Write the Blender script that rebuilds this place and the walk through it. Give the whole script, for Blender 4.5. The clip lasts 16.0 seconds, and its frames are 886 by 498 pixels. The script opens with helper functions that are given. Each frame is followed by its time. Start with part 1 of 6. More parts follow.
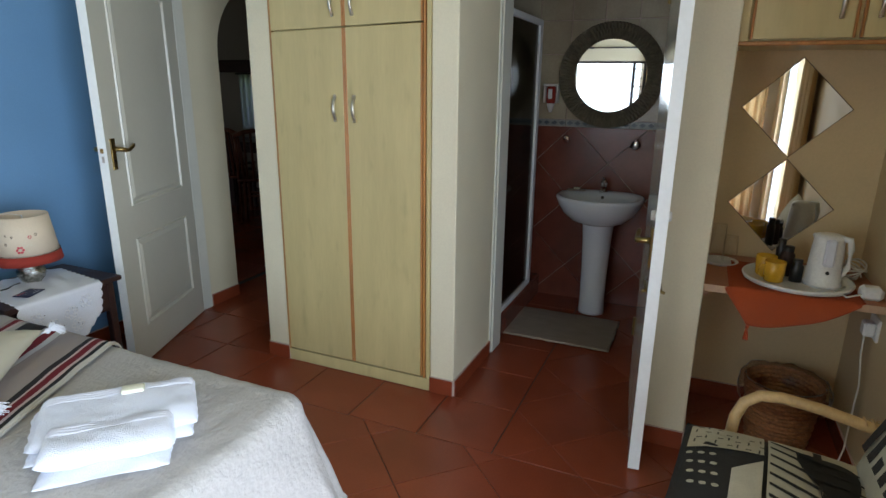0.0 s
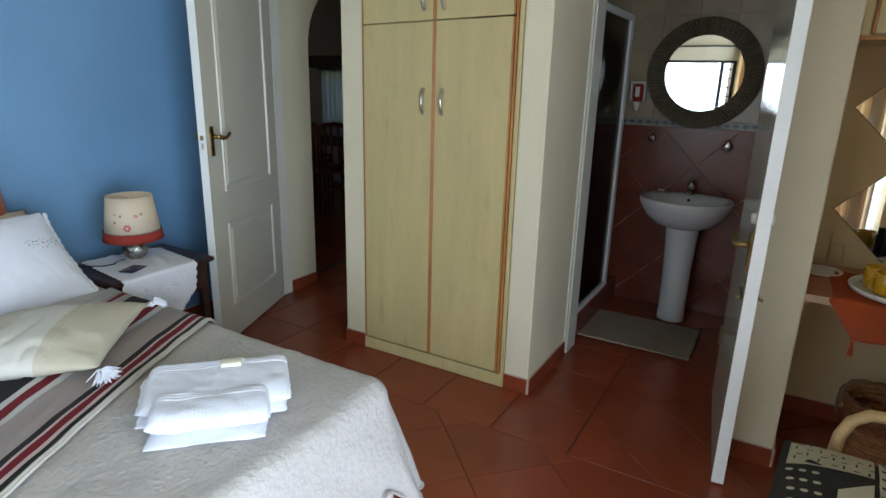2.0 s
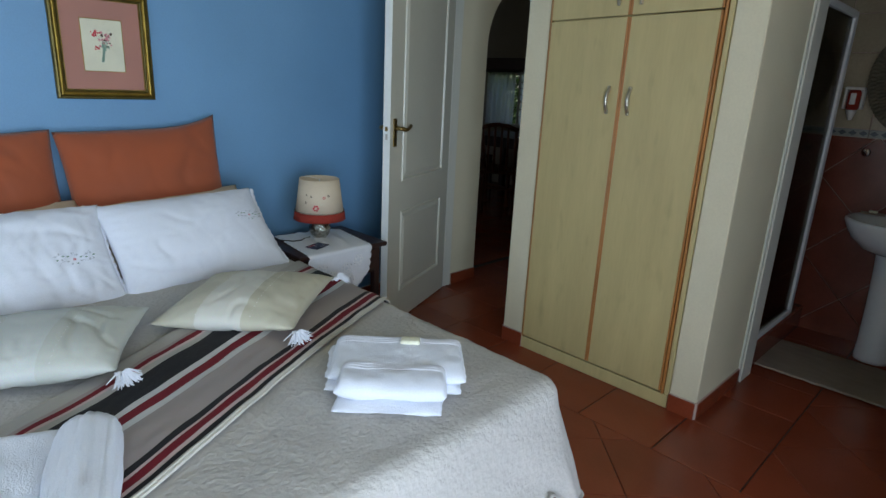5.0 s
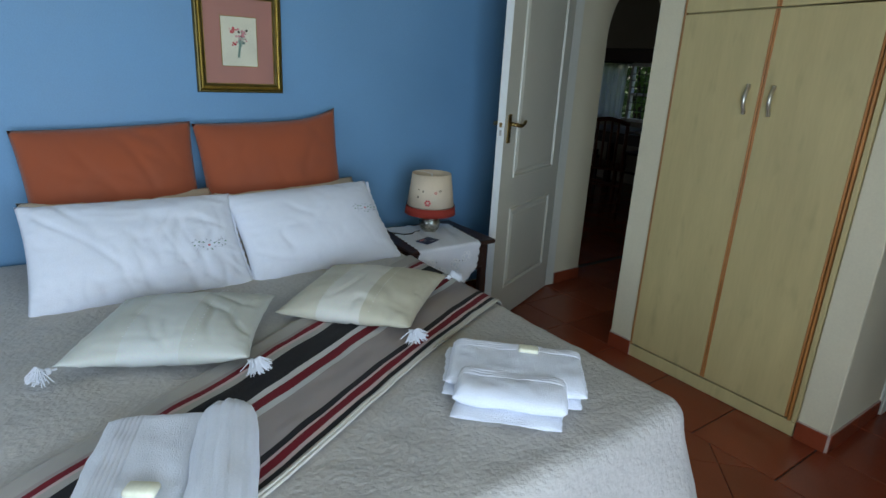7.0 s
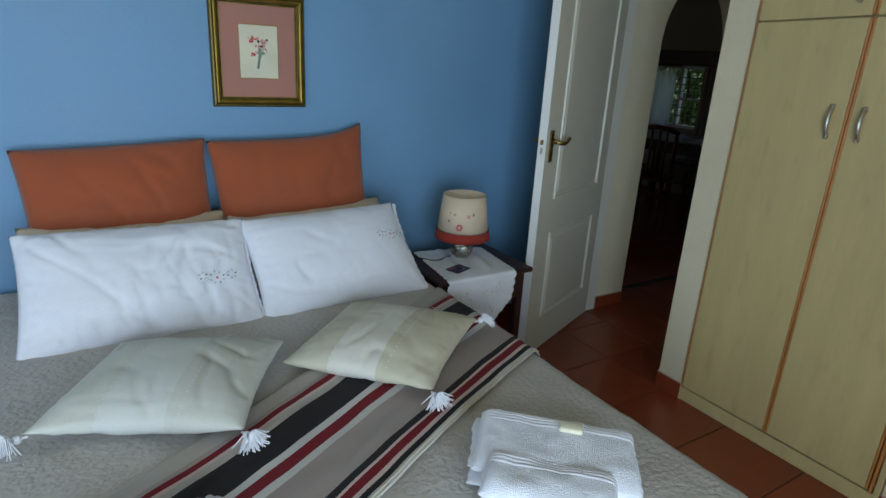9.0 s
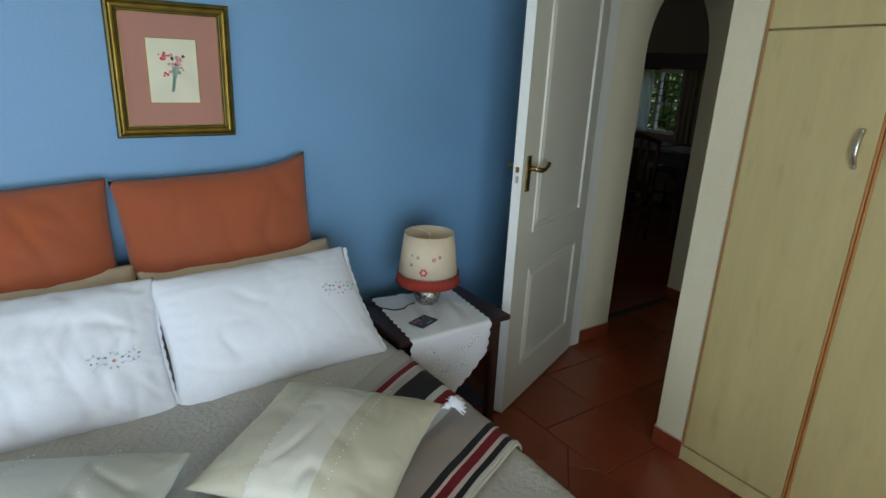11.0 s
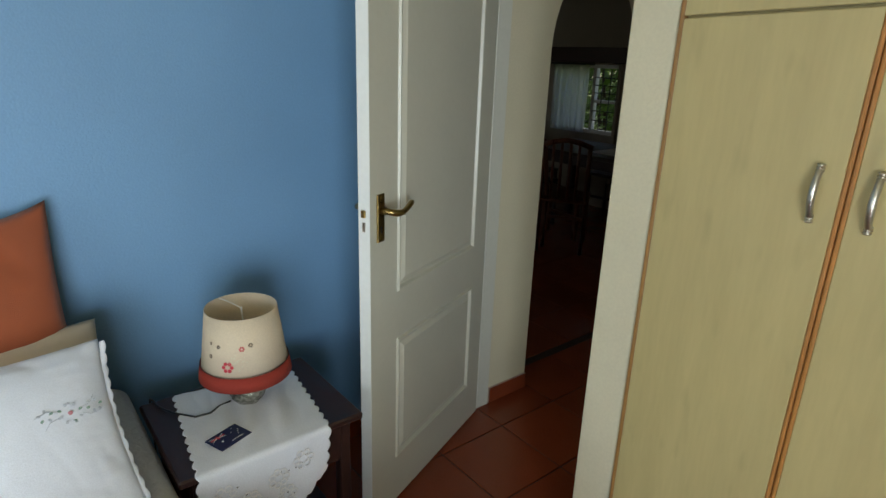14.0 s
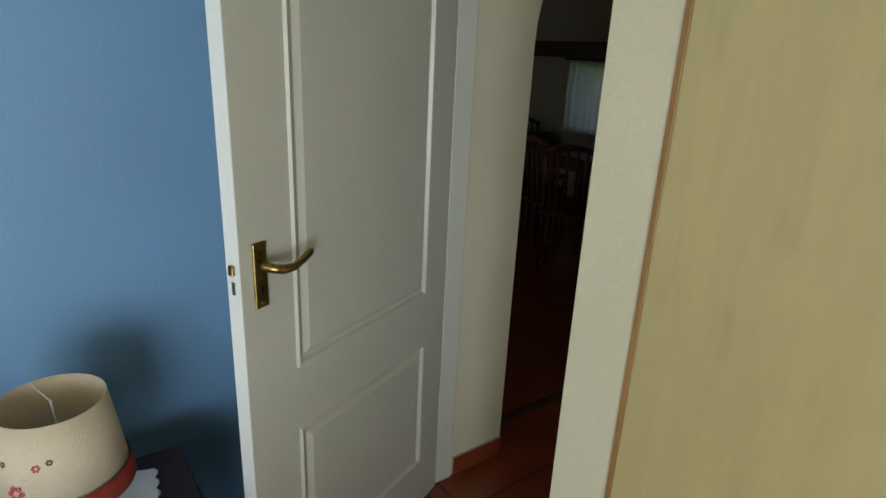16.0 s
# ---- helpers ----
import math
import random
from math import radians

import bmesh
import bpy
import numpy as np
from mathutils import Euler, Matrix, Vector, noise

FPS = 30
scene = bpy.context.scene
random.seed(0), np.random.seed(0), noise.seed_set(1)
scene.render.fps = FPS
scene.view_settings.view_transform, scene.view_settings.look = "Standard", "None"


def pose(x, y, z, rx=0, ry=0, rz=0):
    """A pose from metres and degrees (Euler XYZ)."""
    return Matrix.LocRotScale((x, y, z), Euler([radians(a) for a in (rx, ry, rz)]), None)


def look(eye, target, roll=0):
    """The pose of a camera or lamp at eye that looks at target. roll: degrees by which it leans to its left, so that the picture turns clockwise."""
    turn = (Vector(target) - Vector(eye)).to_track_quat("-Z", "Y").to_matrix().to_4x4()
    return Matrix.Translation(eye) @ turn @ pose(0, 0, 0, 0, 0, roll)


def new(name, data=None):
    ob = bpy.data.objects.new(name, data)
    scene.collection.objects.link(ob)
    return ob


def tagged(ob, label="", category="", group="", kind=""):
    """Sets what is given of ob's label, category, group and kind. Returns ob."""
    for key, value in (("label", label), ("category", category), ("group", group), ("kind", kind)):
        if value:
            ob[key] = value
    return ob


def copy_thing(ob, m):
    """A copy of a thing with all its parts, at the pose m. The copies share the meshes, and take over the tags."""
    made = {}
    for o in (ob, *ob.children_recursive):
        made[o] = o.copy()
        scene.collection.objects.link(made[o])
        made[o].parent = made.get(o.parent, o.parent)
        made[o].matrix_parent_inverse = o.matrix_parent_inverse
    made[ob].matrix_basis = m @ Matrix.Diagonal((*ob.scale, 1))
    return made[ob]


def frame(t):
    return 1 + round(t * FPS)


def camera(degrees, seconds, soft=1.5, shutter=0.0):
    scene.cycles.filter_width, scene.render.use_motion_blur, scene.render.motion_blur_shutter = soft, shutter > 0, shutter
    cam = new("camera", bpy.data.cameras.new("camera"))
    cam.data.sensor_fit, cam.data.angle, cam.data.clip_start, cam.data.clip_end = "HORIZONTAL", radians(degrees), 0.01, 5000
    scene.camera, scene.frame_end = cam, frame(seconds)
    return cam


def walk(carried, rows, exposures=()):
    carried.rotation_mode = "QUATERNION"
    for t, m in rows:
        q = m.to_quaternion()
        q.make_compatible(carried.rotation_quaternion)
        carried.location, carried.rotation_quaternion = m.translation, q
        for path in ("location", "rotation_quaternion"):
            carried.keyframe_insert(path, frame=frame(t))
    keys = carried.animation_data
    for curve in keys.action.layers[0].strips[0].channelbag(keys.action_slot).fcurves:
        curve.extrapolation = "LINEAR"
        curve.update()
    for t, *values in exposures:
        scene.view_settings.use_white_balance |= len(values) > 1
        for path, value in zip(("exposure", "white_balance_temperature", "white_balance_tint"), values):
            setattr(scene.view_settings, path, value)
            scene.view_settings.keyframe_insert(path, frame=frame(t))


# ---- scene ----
cam = camera(74.6, 16.0)
PATH = [
    (0, (-0.046, -0.128, 1.416), (-0.813, 1.637, 0.871), 0.7),
    (0.5, (-0.069, -0.137, 1.414), (-0.876, 1.609, 0.865), 0.8),
    (1, (-0.081, -0.147, 1.414), (-0.936, 1.575, 0.863), 1.0),
    (1.5, (-0.088, -0.148, 1.395), (-0.999, 1.546, 0.848), 1.2),
    (2, (-0.112, -0.163, 1.395), (-1.073, 1.501, 0.842), 1.5),
    (2.5, (-0.121, -0.168, 1.379), (-1.148, 1.457, 0.828), 1.7),
    (3, (-0.146, -0.178, 1.379), (-1.236, 1.403, 0.822), 2.1),
    (3.5, (-0.166, -0.187, 1.375), (-1.318, 1.349, 0.816), 2.2),
    (4, (-0.178, -0.197, 1.368), (-1.398, 1.285, 0.804), 2.4),
    (4.2, (-0.183, -0.2, 1.349), (-1.43, 1.262, 0.793), 2.5),
    (6.5, (-0.281, -0.264, 1.367), (-1.776, 0.92, 0.765), 3.0),
    (7, (-0.304, -0.264, 1.379), (-1.84, 0.865, 0.774), 3.1),
    (7.5, (-0.343, -0.255, 1.402), (-1.908, 0.826, 0.785), 3.3),
    (8, (-0.413, -0.231, 1.406), (-1.999, 0.82, 0.79), 3.3),
    (8.5, (-0.462, -0.165, 1.427), (-2.062, 0.86, 0.804), 3.3),
    (10.8, (-0.811, 0.128, 1.486), (-2.381, 1.207, 0.876), 2.9),
    (11, (-0.842, 0.165, 1.498), (-2.4, 1.259, 0.882), 2.7),
    (11.5, (-0.88, 0.253, 1.497), (-2.409, 1.388, 0.886), 2.5),
    (12, (-0.914, 0.374, 1.52), (-2.418, 1.542, 0.907), 2.3),
    (12.5, (-0.941, 0.521, 1.539), (-2.436, 1.696, 0.92), 2.1),
    (13, (-0.968, 0.627, 1.54), (-2.457, 1.81, 0.922), 2.0),
    (13.5, (-1.052, 0.738, 1.549), (-2.532, 1.927, 0.921), 2.2),
    (14, (-1.147, 0.861, 1.536), (-2.622, 2.059, 0.911), 1.9),
    (14.5, (-1.209, 0.983, 1.531), (-2.685, 2.178, 0.905), 2.2),
    (15, (-1.252, 1.138, 1.546), (-2.733, 2.324, 0.913), 2.15),
    (15.5, (-1.310, 1.270, 1.541), (-2.804, 2.437, 0.903), 2.3),
    (16, (-1.417, 1.381, 1.542), (-2.932, 2.516, 0.897), 2.7),
]
EXPOSURE = [(0, 0.04, 6300, 19), (2, -0.08, 6300, 18), (3.5, -0.26, 6250, 17), (6.5, -0.67, 6000, 15), (8.5, -0.67, 6100, 14), (11, -0.35, 6550, 14), (13, -0.14, 6900, 14), (14.5, -0.04, 7000, 16), (15.5, -0.02, 7000, 16), (16, -0.09, 7000, 16)]
walk(cam, [(t, look(eye, target, roll)) for t, eye, target, roll in PATH], EXPOSURE)

# ---- light ----
world = bpy.data.worlds.new("world")
scene.world = world
world.use_nodes = True
wn = world.node_tree
sky = wn.nodes.new("ShaderNodeTexSky")
sky.sky_type, sky.sun_disc = "NISHITA", False
sky.sun_elevation, sky.sun_rotation = radians(58), radians(-100)
wn.nodes["Background"].inputs["Strength"].default_value = 0.15
wn.links.new(sky.outputs["Color"], wn.nodes["Background"].inputs["Color"])

sun = new("sun", bpy.data.lights.new("sun", "SUN"))
sun.data.energy, sun.data.angle, sun.data.color = 5.0, radians(0.6), (1.0, 0.95, 0.86)
sun.matrix_world = look((-14, 9.5, 14), (-5.5, 8.0, 0))


def window_light(name, eye, target, w, h, watts, color):
    lamp = new(name, bpy.data.lights.new(name, "AREA"))
    lamp.data.shape, lamp.data.size, lamp.data.size_y = "RECTANGLE", w, h
    lamp.data.energy, lamp.data.color = watts, color
    lamp.matrix_world = look(eye, target)
    return lamp


window_light("south_window_light", (-1.34, -1.72, 1.33), (-1.34, 0, 1.33), 1.66, 0.84, 20, (0.745, 0.905, 1.0))
window_light("glass_door_light", (0.92, -0.32, 1.00), (-1, -0.32, 1.00), 1.9, 1.65, 134, (0.745, 0.905, 1.0))
window_light("dining_far_window_light", (-6.6, 1.22, 1.4), (-6.6, 4, 1.2), 1.1, 0.9, 5, (0.92, 1.0, 0.95))


# ---- materials ----
def mat(name, rgb, rough=0.6, var=0.1, scale=6.0, bump=0.06, bscale=90.0, metal=0.0, stretch=(1, 1, 1), coat=0.0, each=0.0, fine=0.06, sheen=0.0, patchy=0.12, smudge=0.0, relief=0.004):
    m = bpy.data.materials.new(name)
    m.use_nodes = True
    nt = m.node_tree
    b = nt.nodes["Principled BSDF"]
    tc, mp = nt.nodes.new("ShaderNodeTexCoord"), nt.nodes.new("ShaderNodeMapping")
    mp.inputs["Scale"].default_value = stretch
    nt.links.new(tc.outputs["Object"], mp.inputs["Vector"])

    def noise_at(s, detail):
        n = nt.nodes.new("ShaderNodeTexNoise")
        n.inputs["Scale"].default_value, n.inputs["Detail"].default_value = s, detail
        nt.links.new(mp.outputs["Vector"], n.inputs["Vector"])
        return n

    def value_of(sock, lo, hi):
        r = nt.nodes.new("ShaderNodeMapRange")
        r.inputs["From Min"].default_value, r.inputs["From Max"].default_value = 0.3, 0.7
        r.inputs["To Min"].default_value, r.inputs["To Max"].default_value = lo, hi
        nt.links.new(sock, r.inputs["Value"])
        return r.outputs["Result"]

    n1, n2 = noise_at(scale, 4), noise_at(bscale, 6)
    mul = nt.nodes.new("ShaderNodeMath")
    mul.operation = "MULTIPLY"
    nt.links.new(value_of(n1.outputs["Fac"], 1 - var, 1 + var), mul.inputs[0])
    nt.links.new(value_of(n2.outputs["Fac"], 1 - fine, 1 + fine), mul.inputs[1])
    last = mul.outputs[0]
    if smudge:
        # sparse upright stains in the printed grain
        mp2, n3, r3, m3 = (nt.nodes.new("ShaderNode" + k) for k in ("Mapping", "TexNoise", "MapRange", "Math"))
        mp2.inputs["Scale"].default_value = (1, 1, 0.33)
        n3.inputs["Scale"].default_value, n3.inputs["Detail"].default_value = 19, 2
        r3.inputs["From Min"].default_value, r3.inputs["From Max"].default_value = 0.60, 0.78
        r3.inputs["To Min"].default_value, r3.inputs["To Max"].default_value = 1.0, 1.0 - smudge
        m3.operation = "MULTIPLY"
        nt.links.new(tc.outputs["Object"], mp2.inputs["Vector"])
        nt.links.new(mp2.outputs["Vector"], n3.inputs["Vector"])
        nt.links.new(n3.outputs["Fac"], r3.inputs["Value"])
        nt.links.new(r3.outputs["Result"], m3.inputs[0])
        nt.links.new(last, m3.inputs[1])
        last = m3.outputs[0]
    if each:
        oi, mr, m2 = nt.nodes.new("ShaderNodeObjectInfo"), nt.nodes.new("ShaderNodeMapRange"), nt.nodes.new("ShaderNodeMath")
        m2.operation = "MULTIPLY"
        mr.inputs["To Min"].default_value, mr.inputs["To Max"].default_value = 1 - each, 1 + each
        nt.links.new(oi.outputs["Random"], mr.inputs["Value"])
        nt.links.new(mr.outputs["Result"], m2.inputs[0])
        nt.links.new(last, m2.inputs[1])
        last = m2.outputs[0]
    col = nt.nodes.new("ShaderNodeVectorMath")
    col.operation = "SCALE"
    col.inputs[0].default_value = rgb
    nt.links.new(last, col.inputs["Scale"])
    nt.links.new(col.outputs["Vector"], b.inputs["Base Color"])
    nt.links.new(value_of(n1.outputs["Fac"], max(0.01, rough * (1 - patchy)), min(1, rough * (1 + patchy))), b.inputs["Roughness"])
    b.inputs["Metallic"].default_value = metal
    b.inputs["Coat Weight"].default_value = coat
    b.inputs["Sheen Weight"].default_value = sheen
    if bump:
        bp = nt.nodes.new("ShaderNodeBump")
        bp.inputs["Strength"].default_value, bp.inputs["Distance"].default_value = min(1, bump * 4), relief
        nt.links.new(n2.outputs["Fac"], bp.inputs["Height"])
        nt.links.new(bp.outputs["Normal"], b.inputs["Normal"])
    return m


def glass(name, tint=(1, 1, 1), rough=0.0, gloss=0.85):
    """Thin clear glass: mostly clear, with a gloss that grows at a slant."""
    m = bpy.data.materials.new(name)
    m.use_nodes = True
    nt = m.node_tree
    nt.nodes.remove(nt.nodes["Principled BSDF"])
    t, g, mix, f, pw, sc = (nt.nodes.new("ShaderNode" + k) for k in ("BsdfTransparent", "BsdfGlossy", "MixShader", "LayerWeight", "Math", "Math"))
    t.inputs["Color"].default_value = (*tint, 1)
    g.inputs["Roughness"].default_value = rough
    f.inputs["Blend"].default_value = 0.5
    pw.operation, sc.operation = "POWER", "MULTIPLY_ADD"
    pw.inputs[1].default_value, sc.inputs[1].default_value, sc.inputs[2].default_value = 4.0, gloss, 0.035
    nt.links.new(f.outputs["Facing"], pw.inputs[0])
    nt.links.new(pw.outputs[0], sc.inputs[0])
    nt.links.new(sc.outputs[0], mix.inputs[0])
    nt.links.new(t.outputs[0], mix.inputs[1])
    nt.links.new(g.outputs[0], mix.inputs[2])
    nt.links.new(mix.outputs[0], nt.nodes["Material Output"].inputs["Surface"])
    return m


def sheer_cloth(name, rgb):
    """Thin net: part open weave, part cloth that lets light through."""
    m = bpy.data.materials.new(name)
    m.use_nodes = True
    nt = m.node_tree
    nt.nodes.remove(nt.nodes["Principled BSDF"])
    t, l, mix = (nt.nodes.new("ShaderNode" + k) for k in ("BsdfTransparent", "BsdfTranslucent", "MixShader"))
    l.inputs["Color"].default_value = (*rgb, 1)
    mix.inputs[0].default_value = 0.6
    nt.links.new(t.outputs[0], mix.inputs[1])
    nt.links.new(l.outputs[0], mix.inputs[2])
    nt.links.new(mix.outputs[0], nt.nodes["Material Output"].inputs["Surface"])
    return m


def striped(name, stops, rough=0.9, weave=700.0, bump=0.5):
    """Woven cloth, its bands of colour set along the V of the UV map."""
    m = bpy.data.materials.new(name)
    m.use_nodes = True
    nt = m.node_tree
    b = nt.nodes["Principled BSDF"]
    uv, sep, ramp = nt.nodes.new("ShaderNodeUVMap"), nt.nodes.new("ShaderNodeSeparateXYZ"), nt.nodes.new("ShaderNodeValToRGB")
    nz, tc = nt.nodes.new("ShaderNodeTexNoise"), nt.nodes.new("ShaderNodeTexCoord")
    nz.inputs["Scale"].default_value, nz.inputs["Detail"].default_value = weave, 3
    nt.links.new(tc.outputs["Object"], nz.inputs["Vector"])
    nt.links.new(uv.outputs["UV"], sep.inputs[0])
    nt.links.new(sep.outputs["Y"], ramp.inputs["Fac"])
    ramp.color_ramp.interpolation = "CONSTANT"
    els = ramp.color_ramp.elements
    while len(els) < len(stops):
        els.new(0.5)
    for e, (p, c) in zip(els, stops):
        e.position, e.color = p, (*c, 1)
    mix = nt.nodes.new("ShaderNodeMix")
    mix.data_type, mix.blend_type = "RGBA", "MULTIPLY"
    mix.inputs["Factor"].default_value = 0.35
    nt.links.new(ramp.outputs["Color"], mix.inputs["A"])
    nt.links.new(nz.outputs["Color"], mix.inputs["B"])
    nt.links.new(mix.outputs["Result"], b.inputs["Base Color"])
    b.inputs["Roughness"].default_value = rough
    bp = nt.nodes.new("ShaderNodeBump")
    bp.inputs["Strength"].default_value, bp.inputs["Distance"].default_value = bump, 0.002
    nt.links.new(nz.outputs["Fac"], bp.inputs["Height"])
    nt.links.new(bp.outputs["Normal"], b.inputs["Normal"])
    return m


